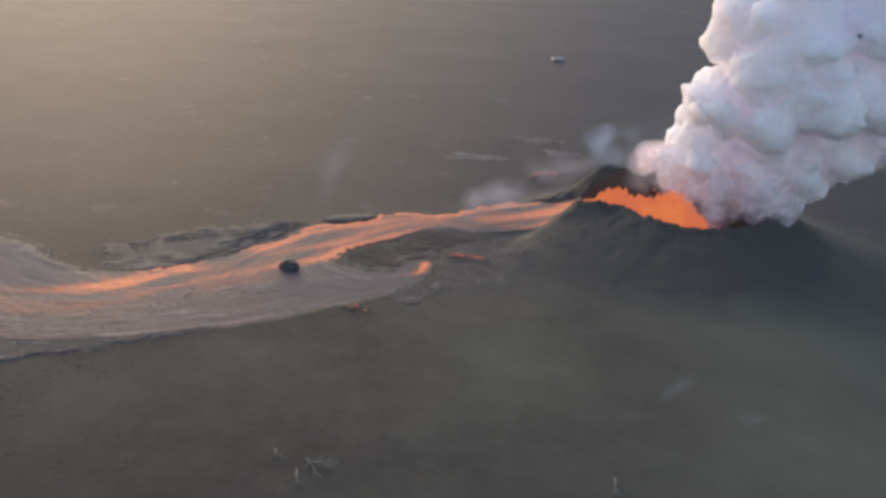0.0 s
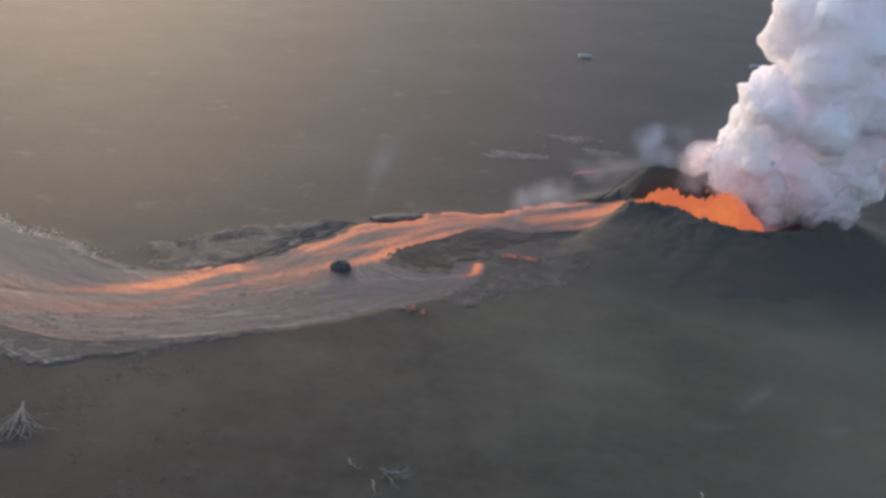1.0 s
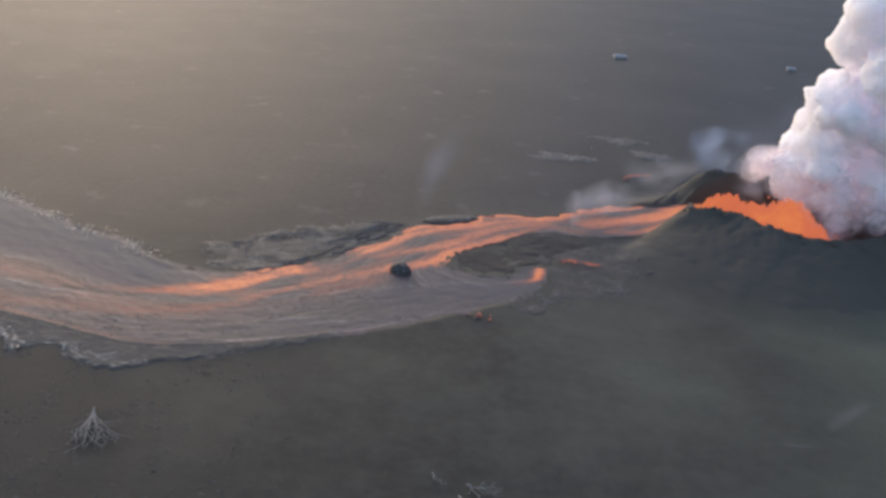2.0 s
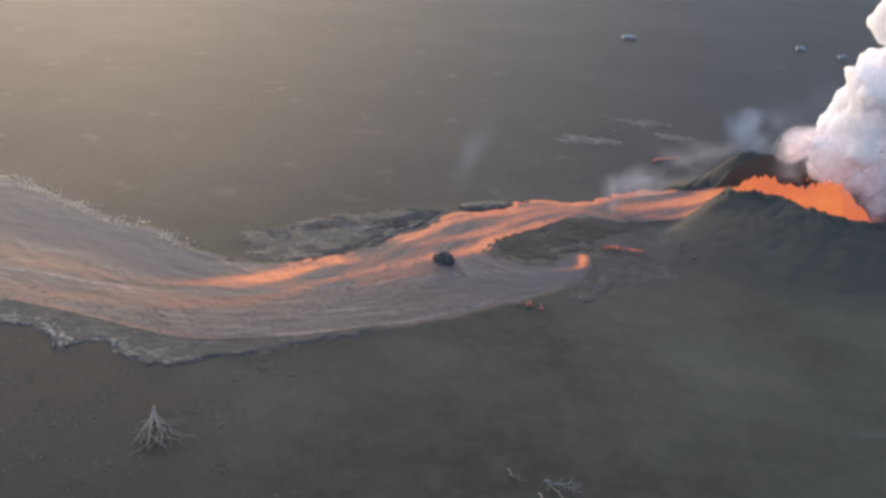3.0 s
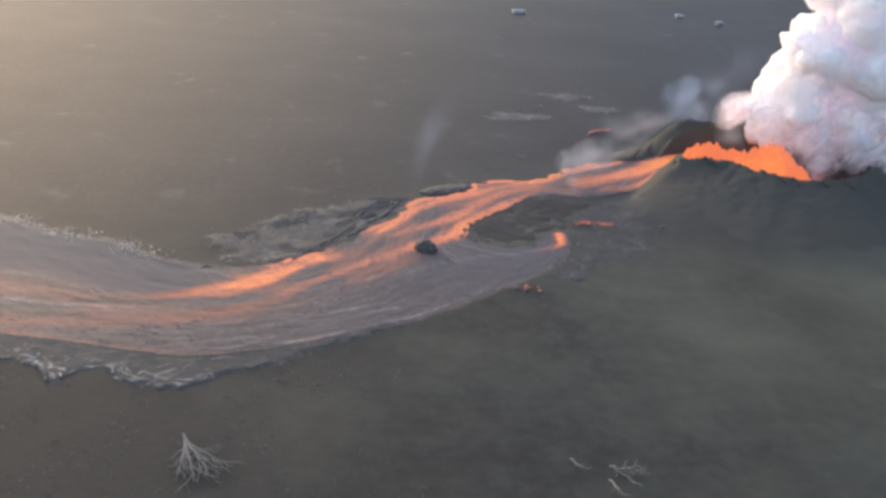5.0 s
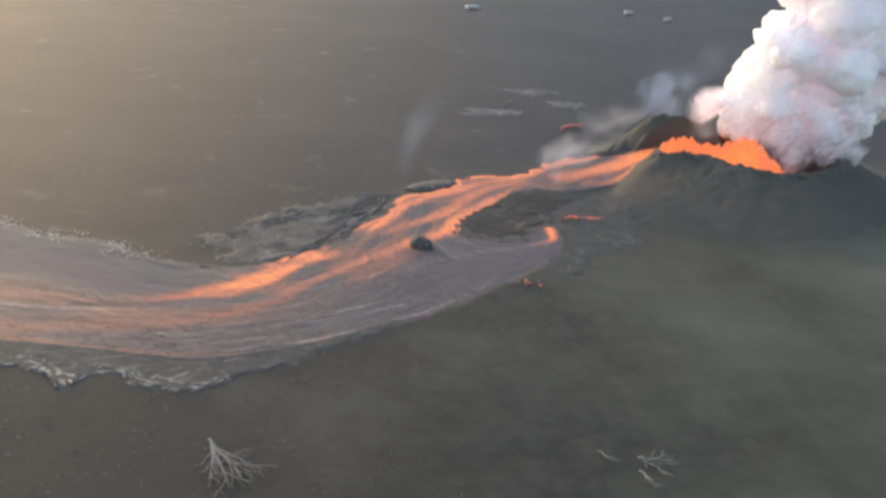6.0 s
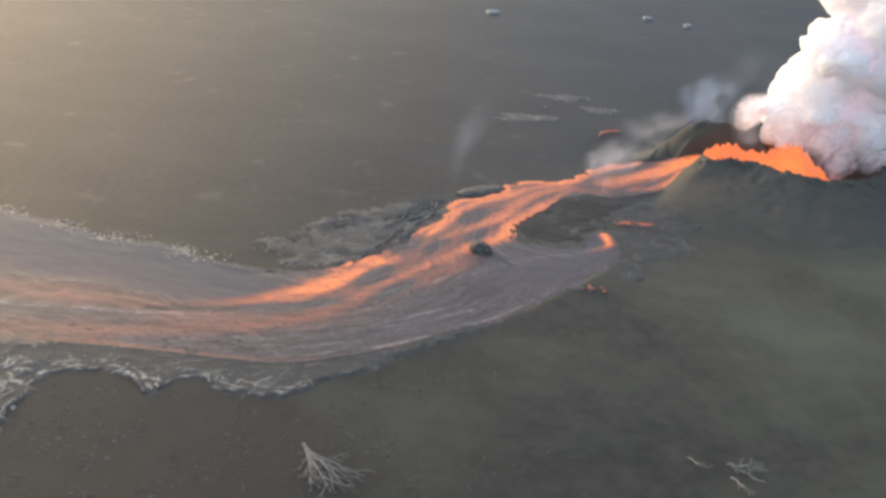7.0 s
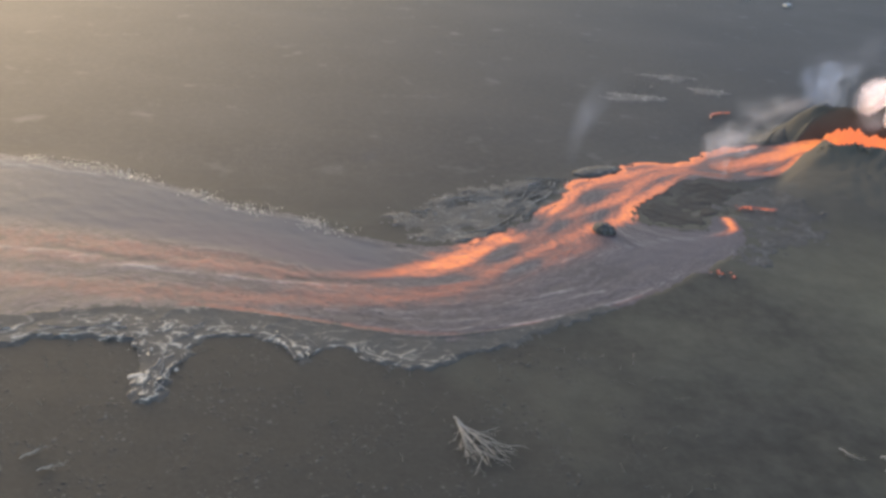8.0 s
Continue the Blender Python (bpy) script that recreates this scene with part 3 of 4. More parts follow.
def build_channel():
    step = 0.75
    xs, ys = np.arange(-338, 146, step), np.arange(208, 396, step)
    x, y = np.meshgrid(xs, ys)
    ring = RIVER
    fray = 1.6 * (fbm(x / 4, y / 4, 21) - 0.5)
    sd = signed(x, y, ring) + fray
    dn, _ = near(x, y, NORTH)
    ds, _ = near(x, y, SOUTH)
    _, u = near(x, y, AXIS)
    v = dn / (dn + ds + 0.01) * 60
    west = ramp(-x, 108, 128)
    heat = 0.10 + west * (-0.09 + 0.2 * ramp(v, 7, 25) * ramp(x, -235, -150)) * ramp(-v, -27, -24) + 0.24 * ramp(v, 24, 34) * ramp(60 - v, 12, 24) * ramp(-x, 60, 130)
    heat = heat + 0.3 * ramp(x, -112, -92) * ramp(-x, -40, 0) * ramp(-v, -36, -22)
    for line in HOT_LINES:
        c = smooth(line)
        d, arc = near(x, y, c[:, :2])
        run = np.concatenate([[0], np.cumsum(np.hypot(*np.diff(c[:, :2], axis=0).T))])
        h, w = np.interp(arc, run, c[:, 2]), np.interp(arc, run, c[:, 3])
        wob = 1 + 1.3 * (fbm(u / 8, v / 4, 23) - 0.5)
        heat = np.maximum(heat, h * np.exp(-1.35 * (d / (w * wob)) ** 2))
    rim = ramp(x, -108, -92) * ramp(-x, -50, -40) * 0.95 * np.exp(-(dn / (1.9 + 2.0 * (fbm(u / 10, v / 9, 27) - 0.5))) ** 2)
    heat = np.maximum(heat, rim)
    pond = ramp(-v, -25, -15) * ramp(-x, 108, 132) * (1 - 0.75 * ramp(-x, 185, 250))
    pale = 0.5 - 0.06 * pond
    calm = ramp(-v, -29, -24) * ramp(-x, 112, 128) * ramp(v, 0.5, 4) * (1 - 0.6 * ramp(-x, 195, 250))
    calm = np.maximum(calm, 0.55 * np.exp(-(near(x, y, smooth([(-4, 296), (-20, 285), (-45, 276)]))[0] / 9) ** 2))
    for cx, cy, a, bb, turn in COOL:
        c0, s0 = math.cos(radians(turn)), math.sin(radians(turn))
        p, q = (x - cx) * c0 + (y - cy) * s0, (y - cy) * c0 - (x - cx) * s0
        hole = np.exp(-((p / a) ** 2 + (q / bb) ** 2) ** 1.5)
        heat, pale = heat * (1 - 0.85 * hole), pale - 0.4 * hole
    for line in PALE_LINES:
        c = smooth(line)
        d, arc = near(x, y, c[:, :2])
        run = np.concatenate([[0], np.cumsum(np.hypot(*np.diff(c[:, :2], axis=0).T))])
        d = np.abs(d + 1.6 * (fbm(x / 3, y / 3, 32) - 0.5))
        pale = np.maximum(pale, 0.5 + np.interp(arc, run, c[:, 2]) * np.exp(-(d / np.interp(arc, run, c[:, 3])) ** 2) * 0.9 * ramp(fbm(u / 8, v * 1.1, 28, 3), 0.3, 0.7))
    c = smooth([(-116, 259), (-134, 259.3), (-155, 261.5), (-174, 266), (-195, 272), (-213, 278), (-250, 285)])
    d, _ = near(x, y, c)
    groove = np.exp(-((d + 2.4 * (fbm(x / 4, y / 2, 34) - 0.5)) / 1.5) ** 2) * ramp(-x, 114, 130) * ramp(vnoise(u / 7, v / 3, 35), 0.2, 0.6)
    heat, pale = heat * (1 - 0.5 * groove), pale - 0.22 * groove
    z = lava_level(x) - 0.2 + 0.3 * np.maximum(pale - 0.6, 0) - 0.08 * groove + 0.22 * (fbm(u / 8, v / 3, 25) - 0.5) + 0.12 * (fbm(u / 3, v / 1.5, 26, 3) - 0.5)
    vv, f, used = compact(np.stack([x, y, z], -1).reshape(-1, 3), grid_faces(len(xs), len(ys), sd < 1.0))
    ob = mesh_object("lava_channel", vv.tolist(), f.tolist(), M_LAVA)
    corner = f.ravel()
    for layer, values in (("flow", np.stack([u, v], -1)), ("heat", np.stack([heat, pale], -1)), ("skin", np.stack([calm, calm], -1))):
        ob.data.uv_layers.new(name=layer).data.foreach_set("uv", values.reshape(-1, 2)[used][corner].astype(np.float32).ravel())
    return tagged(ob, "braided river of orange molten lava under grey skin", "lava flow")


lava_channel = build_channel()


# ---- spatter cone ----
def build_cone():
    n_th, n_r = 260, 84
    th = np.radians(np.arange(n_th) * 360 / n_th)
    r = np.concatenate([np.linspace(8, 50, 60), np.linspace(51.5, 86, 24)])
    t, rr = np.meshgrid(th, r)
    x, y = CRATER[0] + rr * np.cos(t), CRATER[1] + rr * np.sin(t)
    z, over = cone_height(x, y)
    base, _ = ground_height(x, y)
    z = np.where(rr > 58, base, z) + 0.7 * (fbm(x / 2.5, y / 2.5, 31) - 0.5) + 0.5 - 2.4 * ramp(rr + 22 * (fbm(x / 14, y / 14, 33) - 0.5), 56, 84)
    z = np.minimum(z, lava_level(x) - 1.6 + 40 * ramp(signed(x, y, RIVER), -1.5, 9))
    i = np.arange(n_th * n_r).reshape(n_r, n_th)
    j = np.roll(i, -1, 1)
    f = np.stack([i[:-1], j[:-1], j[1:], i[1:]], -1).reshape(-1, 4)
    ob = mesh_object("spatter_cone", np.stack([x, y, z], -1).reshape(-1, 3).tolist(), f.tolist(), M_CONE)
    return tagged(ob, "dark cinder cone with a breached glowing crater", "volcanic cone")


spatter_cone = build_cone()


# ---- lava fountain in the crater ----
def blob(bm, centre, radius, subdiv=2, amp=0.3, scale=1.0, stretch=(1, 1, 1), seed=0.0):
    made = bmesh.ops.create_icosphere(bm, subdivisions=subdiv, radius=1.0)["verts"]
    for v in made:
        n = v.co.normalized()
        p = n * scale + Vector((seed * 7.1, seed * 3.3, seed * 1.7))
        d = 1 + amp * (abs(noise.noise(p * 1.6)) * 2 - 0.5) + 0.5 * amp * (abs(noise.noise(p * 4.1)) * 2 - 0.5) + 0.22 * amp * (abs(noise.noise(p * 9.0)) * 2 - 0.5)
        v.co = Vector(centre) + Vector((n.x * stretch[0], n.y * stretch[1], n.z * stretch[2])) * radius * d


def build_fountain():
    """A curtain of spatter along the fissure: many narrow ragged tongues, highest before the far end."""
    rnd = random.Random(4)
    root = tagged(new("lava_fountain"), "bright orange lava fountain spattering inside the crater", "lava fountain")

    def crest(s):
        return 6.0 + 9.6 * math.exp(-((s - 0.62) / 0.21) ** 2) + 5.0 * math.exp(-((s - 0.16) / 0.2) ** 2) - 3.0 * ramp(s, 0.85, 1.0)

    for k in range(46):
        s = k / 45
        cx, cy = 79 + 42 * s + rnd.gauss(0, 0.8), 376 - 29 * s + rnd.uniform(-2.5, 2.5)
        bm = bmesh.new()
        blob(bm, (cx, cy, 5.0), 1.0, 3, 0.18, 1.5, (rnd.uniform(3.0, 4.8), rnd.uniform(2.6, 3.6), float(crest(s)) * rnd.uniform(0.88, 1.06)), k)
        for f in bm.faces:
            f.smooth = True
        part("jet", bm, M_FIRE, root)
    for _ in range(20):
        s = rnd.betavariate(2.5, 2)
        bm = bmesh.new()
        blob(bm, (79 + 42 * s + rnd.gauss(0, 3), 376 - 29 * s + rnd.gauss(0, 2), 6 + float(crest(s)) * rnd.uniform(0.5, 1.15)), rnd.uniform(0.2, 0.45), 1, 0.5, 2, (1, 1, 1.4), rnd.random() * 9)
        part("droplet", bm, M_FIRE, root)


build_fountain()


# ---- steam plume ----
def cloud(name, balls, mat, label, category, small=5, subdiv=4, amp=0.32, seed=1, skin=0):
    rnd = random.Random(seed)
    bm = bmesh.new()
    for k, (x, y, z, r) in enumerate(balls):
        blob(bm, (x, y, z), r, subdiv, amp, 1.3, (1, 1, 0.95), seed + k * 1.37)
        for _ in range(small):
            d = Vector((rnd.gauss(0, 1), rnd.gauss(0, 1), rnd.gauss(0, 0.8))).normalized()
            q = r * rnd.uniform(0.14, 0.46)
            blob(bm, Vector((x, y, z)) + d * r * rnd.uniform(0.84, 1.0), q, subdiv - 1 if q > 0.26 * r else subdiv - 2, amp * 0.7, 1.3, (1, 1, 1), rnd.random() * 50)
    me = bpy.data.meshes.new(name)
    bm.to_mesh(me)
    bm.free()
    me.materials.append(mat)
    me.polygons.foreach_set("use_smooth", [True] * len(me.polygons))
    ob = new(name, me)
    if skin:
        one = ob.modifiers.new("skin", "REMESH")
        one.mode, one.voxel_size, one.use_smooth_shade = "VOXEL", skin, True
        soft = ob.modifiers.new("soft", "SMOOTH")
        soft.iterations, soft.factor = 5, 0.5
        for scale, depth in ((12.0, 5.0), (4.5, 3.0)):
            curl = bpy.data.textures.new("billow", "CLOUDS")
            curl.noise_scale, curl.noise_depth = scale, 2
            fluff = ob.modifiers.new("fluff", "DISPLACE")
            fluff.texture, fluff.texture_coords, fluff.strength, fluff.mid_level = curl, "LOCAL", depth, 0.5
    return tagged(ob, label, category)


PUFFS = []
for x, y, z, r in [(116, 378, 26, 15), (119, 379, 38, 17), (136, 379, 47, 20), (120, 378, 55, 15), (150, 384, 40, 25), (152, 382, 66, 28), (150, 381, 87, 29), (162, 384, 100, 24),
                   (178, 388, 62, 26), (180, 388, 90, 34), (172, 388, 112, 30), (205, 394, 80, 34), (210, 396, 115, 40), (160, 384, 125, 26), (190, 392, 145, 40), (160, 380, 24, 14), (134, 370, 22, 10), (147, 368, 20, 9),
                   (176, 380, 40, 16), (194, 386, 50, 20), (222, 394, 58, 25)]:
    lean = 1 - 0.07 * min(max((z - 25) / 45, 0), 1)          # the column leans towards the south as it rises
    PUFFS.append((x * lean + 3.5, y * lean, 128 + (z - 128) * lean, r * lean))
cloud("steam_plume", PUFFS,
      M_PLUME, "billowing white and lilac steam plume over the crater", "steam plume", small=16, skin=1.15)


# ---- crusts, islets and rubble round the channel ----
def tube(bm, pts, r0, r1, sides=6):
    rings = []
    for k, p in enumerate(pts):
        a, b = pts[max(k - 1, 0)], pts[min(k + 1, len(pts) - 1)]
        q = (Vector(b) - Vector(a)).to_track_quat("Z", "Y")
        r = r0 + (r1 - r0) * k / (len(pts) - 1)
        rings.append([bm.verts.new(Vector(p) + q @ Vector((r * math.cos(i * 6.283 / sides), r * math.sin(i * 6.283 / sides), 0))) for i in range(sides)])
    for a, b in zip(rings, rings[1:]):
        for i in range(sides):
            bm.faces.new((a[i], a[(i + 1) % sides], b[(i + 1) % sides], b[i]))
    bm.faces.new(rings[0][::-1])
    bm.faces.new(rings[-1])


def lumps(x, y, amp, seed):
    return 0.5 + amp * (fbm(x / 6, y / 6, seed) - 0.4) + 0.7 * amp * np.abs(fbm(x / 2.2, y / 2.2, seed + 3) - 0.5)


OVERFLOW = smooth([(-216, 241), (-205, 243), (-190, 246), (-160, 243), (-142, 238), (-126, 233), (-112, 231), (-84, 238), (-66, 246), (-62, 243), (-78, 236), (-96, 226), (-107, 222), (-112, 217), (-122, 217),
                   (-133, 221), (-139, 226), (-146, 219), (-152, 228), (-163, 231), (-170, 228), (-174, 216), (-176, 206), (-180, 207), (-182, 224), (-191, 230), (-206, 229), (-230, 224), (-250, 222), (-250, 235)], 4, True)
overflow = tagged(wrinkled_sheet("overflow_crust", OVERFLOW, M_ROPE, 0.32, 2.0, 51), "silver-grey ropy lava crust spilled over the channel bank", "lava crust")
BANK = smooth([(-118, 298), (-112, 311), (-99, 321), (-79, 335), (-59, 345), (-48, 344), (-50, 334), (-66, 315), (-78, 299), (-90, 290), (-104, 284)], 4, True)
bank = tagged(sheet("bank_crust", BANK, M_BANK,
             lambda x, y: ground_height(x, y)[0] + lumps(x, y, 1.0, 61) - 0.56, 0.8, 7.0, skirt=5.0, drop=0.8, seed=4), "broken grey crust field along the upper bank", "lava crust")
for k, (cx, cy, a, b) in enumerate([(63, 517, 16, 7), (75, 489, 10, 6), (24, 470, 18, 6)]):
    ring = np.array([(cx + a * math.cos(q) * (0.8 + 0.3 * math.sin(3 * q + k)), cy + b * math.sin(q)) for q in np.arange(0, 6.28, 0.3)])
    tagged(sheet("crust_patch", ring, M_CRUST, lambda x, y: lumps(x, y, 0.5, 70) - 0.2, 1.2, 5.0, skirt=6.0, drop=0.6, seed=7 + k), "patch of old silvery lava crust on ash", "lava crust", "crust patches")


def islet(name, x, y, a, b, h, turn, label, mat, z=0.4, subdiv=4):
    bm = bmesh.new()
    blob(bm, (0, 0, 0), 1.0, subdiv, 0.17, 1.6, (a, b, h), x * 0.13 + y * 0.07)
    me = bpy.data.meshes.new(name)
    bm.to_mesh(me)
    bm.free()
    me.materials.append(mat)
    me.polygons.foreach_set("use_smooth", [True] * len(me.polygons))
    ob = new(name, me)
    ob.matrix_world = pose(x, y, z, 0, 0, turn)
    return tagged(ob, label, "lava rock")


islet("crusted_islet", -47.6, 296.6, 3.7, 3.9, 2.7, 20, "round dark crusted islet in the lava stream", M_BANK)
islet("bank_islet", -31, 354.5, 12, 5.0, 0.9, 24, "dark rock shelf beside the upper lava stream", M_BANK, 0.2)


def folds(root, line, count, inward, seed, mat, lift=0.12, across=0.0):
    """Thin ropy folds of skin that follow a crust's edge, each a part of the crust."""
    rnd = random.Random(seed)
    d = np.gradient(line, axis=0)
    d /= np.hypot(d[:, 0], d[:, 1])[:, None] + 1e-9
    for k in range(count):
        n = rnd.randint(3, 5)
        i0 = rnd.randrange(len(line) - n)
        off, pts = rnd.random() * inward - 0.5 - across, []
        for q in range(n):
            (x, y), (tx, ty) = line[i0 + q], d[i0 + q]
            w = off + (3.0 - across) * (float(vnoise(x / 3 + k, y / 3, seed)) - 0.5)
            px, py = x + ty * w + rnd.gauss(0, 0.5), y - tx * w + rnd.gauss(0, 0.5)
            g = float(ground_height(np.array([px]), np.array([py]))[0][0])
            pts.append(Vector((px, py, max(g, 0.15) + lift)))
        bm = bmesh.new()
        tube(bm, pts, rnd.uniform(0.12, 0.3), rnd.uniform(0.06, 0.15), 5)
        part("fold", bm, mat, root)


# glinting clinker along the banks
def scatter(name, places, size, mat, label, seed, flat=0.2, lift=0.0):
    """Angular slabs strewn over many places, one mesh of stuff."""
    rnd = random.Random(seed)
    verts, faces = [], []
    for x, y, z in places:
        s = size * (0.35 + rnd.random() ** 2 * 1.4)
        turn = Euler((rnd.gauss(0, 0.2), rnd.gauss(0, 0.2), rnd.uniform(0, 6.28))).to_matrix()
        a, b, n = s * rnd.uniform(0.7, 1.5), s * rnd.uniform(0.4, 0.9), len(verts)
        for dz in (-1, 1):
            for q in range(5):
                w = q * 1.257 + rnd.uniform(-0.3, 0.3)
                verts.append(tuple(Vector((x, y, z + lift)) + turn @ Vector((a * math.cos(w), b * math.sin(w), dz * s * flat * rnd.uniform(0.6, 1)))))
        faces.append(tuple(range(n + 5, n + 10)))
        faces += [(n + q, n + (q + 1) % 5, n + 5 + (q + 1) % 5, n + 5 + q) for q in range(5)]
    return tagged(mesh_object(name, verts, faces, mat, False), label, "rubble", kind="stuff")


def along(line, count, spread_out, seed, lift=0.0, clear=-99):
    rnd, c = random.Random(seed), smooth(line, 10)
    out = []
    for _ in range(count):
        x, y = c[rnd.randrange(len(c))]
        if rnd.random() > max(0.0, float(vnoise(x / 7, y / 7, seed)) * 2.2 - 0.65):
            continue
        x, y = x + rnd.gauss(0, spread_out) + rnd.uniform(-2, 2), y + rnd.gauss(0, spread_out)
        out.append((x, y))
    a = np.array(out)
    return [(x, y, max(z, 0.3) + lift) for (x, y), z, sd in zip(out, *ground_height(a[:, 0], a[:, 1])) if sd > clear]


folds(overflow, OVERFLOW[62:112], 12, 9.0, 3, M_PALE)
folds(bank, BANK[4:40], 26, 12.0, 5, M_PALE)
scatter("bank_clinker", along([(-270, 358), (-246, 351), (-225, 346), (-207, 338), (-182, 322), (-165, 310), (-147, 303), (-134, 292), (-119, 284)], 4200, 2.0, 5), 0.27, M_RUBBLE,
        "pale glinting clinker along the far bank", 5, 0.12)
scatter("overflow_clinker", along([(-207, 234), (-190, 231), (-181, 222), (-178, 209), (-175, 214), (-169, 230), (-158, 234), (-148, 226), (-145, 221)], 120, 1.2, 6, 0.25),
        0.36, M_RUBBLE, "pale glinting clinker on the overflow crust", 6)
scatter("field_clinker", along([(-112, 300), (-95, 316), (-75, 328), (-58, 338)], 260, 5.0, 9, 0.3, 2.0), 0.42, M_PALE, "pale clinker strewn on the bank crust", 9)
scatter("far_clinker", along([(20, 470), (63, 515), (75, 488)], 110, 6.0, 10, 0.2), 0.6, M_PALE, "pale clinker strewn on old crust", 10)
ISLE = smooth([(-29, 306), (-28, 314), (-20, 323), (-8, 334), (4, 344), (14, 343), (22, 338), (16, 327), (6, 318), (-5, 312), (-10, 303), (-18, 301)], 4, True)
isle = tagged(sheet("isle_crust", ISLE, M_DARK, lambda x, y: ground_height(x, y)[0] + lumps(x, y, 0.7, 91) - 0.5, 0.8, 5.0, skirt=5.0, drop=0.6, seed=9), "dark lumpy old crust between the lava branches", "lava crust")


FAN = smooth([(6, 322), (14, 330), (28, 341), (40, 341), (42, 322), (32, 298), (12, 283), (-3, 272), (-9, 276), (4, 292), (8, 306)], 4, True)
fan = tagged(sheet("rubble_crust", FAN, M_FAN, lambda x, y: ground_height(x, y)[0] + lumps(x, y, 0.5, 95) - 0.5, 0.8, 7.0, skirt=5.0, drop=0.6, seed=14), "grey steaming crust beside the small lava spout", "lava crust")


# crust rafts carried by the streams
def rafts():
    rnd = random.Random(15)
    shapes = []
    for k in range(6):
        bm = bmesh.new()
        n = rnd.randint(6, 8)
        low = [bm.verts.new((math.cos(q * 6.283 / n) * rnd.uniform(0.7, 1.2), math.sin(q * 6.283 / n) * rnd.uniform(0.4, 0.6), -0.05)) for q in range(n)]
        top = [bm.verts.new((v.co.x * 0.9, v.co.y * 0.9, 0.05 * rnd.uniform(0.6, 1.4))) for v in low]
        bm.faces.new(top)
        for q in range(n):
            bm.faces.new((low[q], low[(q + 1) % n], top[(q + 1) % n], top[q]))
        me = bpy.data.meshes.new("crust_raft")
        bm.to_mesh(me)
        bm.free()
        me.materials.append(M_CRUST)
        shapes.append(me)
    lines = [smooth([(-64, 283), (-80, 270), (-98, 253), (-118, 245), (-145, 244), (-175, 248)]), smooth([(-50, 276), (-70, 264), (-92, 246), (-115, 237), (-140, 240)])]
    for k in range(170):
        c = lines[k % 2]
        i = rnd.randrange(len(c) - 1)
        (x, y), (dx, dy) = c[i], c[i + 1] - c[i]
        ob = new("crust_raft", shapes[k % 6])
        ob.parent = lava_channel
        g = rnd.uniform(0.2, 0.55)
        ob.matrix_world = pose(x + rnd.gauss(0, 4), y + rnd.gauss(0, 3), 0.34, 0, 0, math.degrees(math.atan2(dy, dx)) + rnd.gauss(0, 12)) @ Matrix.Diagonal((g * 1.5, g, g, 1))


rafts()


# spatter lumps on the crater rim
def rim_blocks():
    rnd = random.Random(21)
    a = np.array(RIM, float)
    shapes = []
    for k in range(4):
        bm = bmesh.new()
        blob(bm, (0, 0, 0), 1.0, 1, 0.5, 1.4, (1.1, 0.9, 0.8), k * 3.1)
        me = bpy.data.meshes.new("rim_block")
        bm.to_mesh(me)
        bm.free()
        me.materials.append(M_CONE)
        shapes.append(me)
    for k in range(110):
        th = rnd.uniform(0, 360)
        if 120 < th < 176:
            continue
        r = np.interp(th, a[:, 0], a[:, 1]) + rnd.gauss(1.5, 1.5)
        x, y = CRATER[0] + r * math.cos(radians(th)), CRATER[1] + r * math.sin(radians(th))
        px, py = np.array([x]), np.array([y])
        z = float(np.minimum(cone_height(px, py)[0], lava_level(px) - 1.6 + 40 * ramp(signed(px, py, RIVER), -1.5, 9))[0])
        ob = new("rim_block", shapes[k % 4])
        ob.parent = spatter_cone
        g = 0.5 + 1.3 * rnd.random() ** 2
        ob.matrix_world = pose(x, y, z + 0.4, 0, 0, rnd.uniform(0, 360)) @ Matrix.Diagonal((g, g, g, 1))


rim_blocks()


# small breakouts: glowing cracks and embers
def glow_strip(name, line, half, z, label):
    c = smooth(line, 8)
    d = np.gradient(c, axis=0)
    d /= np.hypot(d[:, 0], d[:, 1])[:, None]
    verts, faces = [], []
    for k, ((x, y), (tx, ty)) in enumerate(zip(c, d)):
        w = half * (0.25 + math.sin(math.pi * k / (len(c) - 1))) * (0.6 + 0.8 * float(vnoise(x, y, 3)))
        for q, up in ((-1, -0.5), (-0.5, 0.25), (0.5, 0.25), (1, -0.5)):
            verts.append((x - ty * q * w, y + tx * q * w, z + up))
    for k in range(len(c) - 1):
        for q in range(3):
            a = 4 * k + q
            faces.append((a, a + 1, a + 5, a + 4))
    return tagged(mesh_object(name, verts, faces, M_EMBER), label, "lava breakout", "lava breakouts")


glow_strip("lava_breakout", [(52, 434), (55, 440), (60, 444), (68, 446)], 0.32, 1.1, "thin curved lava breakout behind the cone")
glow_strip("lava_breakout", [(10, 318), (15, 320), (22, 318), (26, 318)], 0.2, 0.9, "thin glowing crack in dark rock")


def embers(x, y, n, seed):
    rnd = random.Random(seed)
    root = tagged(new("ember_patch"), "small cluster of glowing embers on ash", "embers")
    root.location = (x, y, 0.3)
    for _ in range(n):
        bm = bmesh.new()
        blob(bm, (rnd.gauss(0, 1.9), rnd.gauss(0, 1.0), rnd.uniform(0.1, 0.6)), rnd.uniform(0.25, 0.6), 1, 0.5, 2, (1.2, 1, 0.6), rnd.random() * 30)
        part("ember", bm, M_EMBER if rnd.random() < 0.7 else M_CRUST, root)
    return root


embers(-20.5, 266.5, 12, 3)
embers(12, 319, 6, 5)


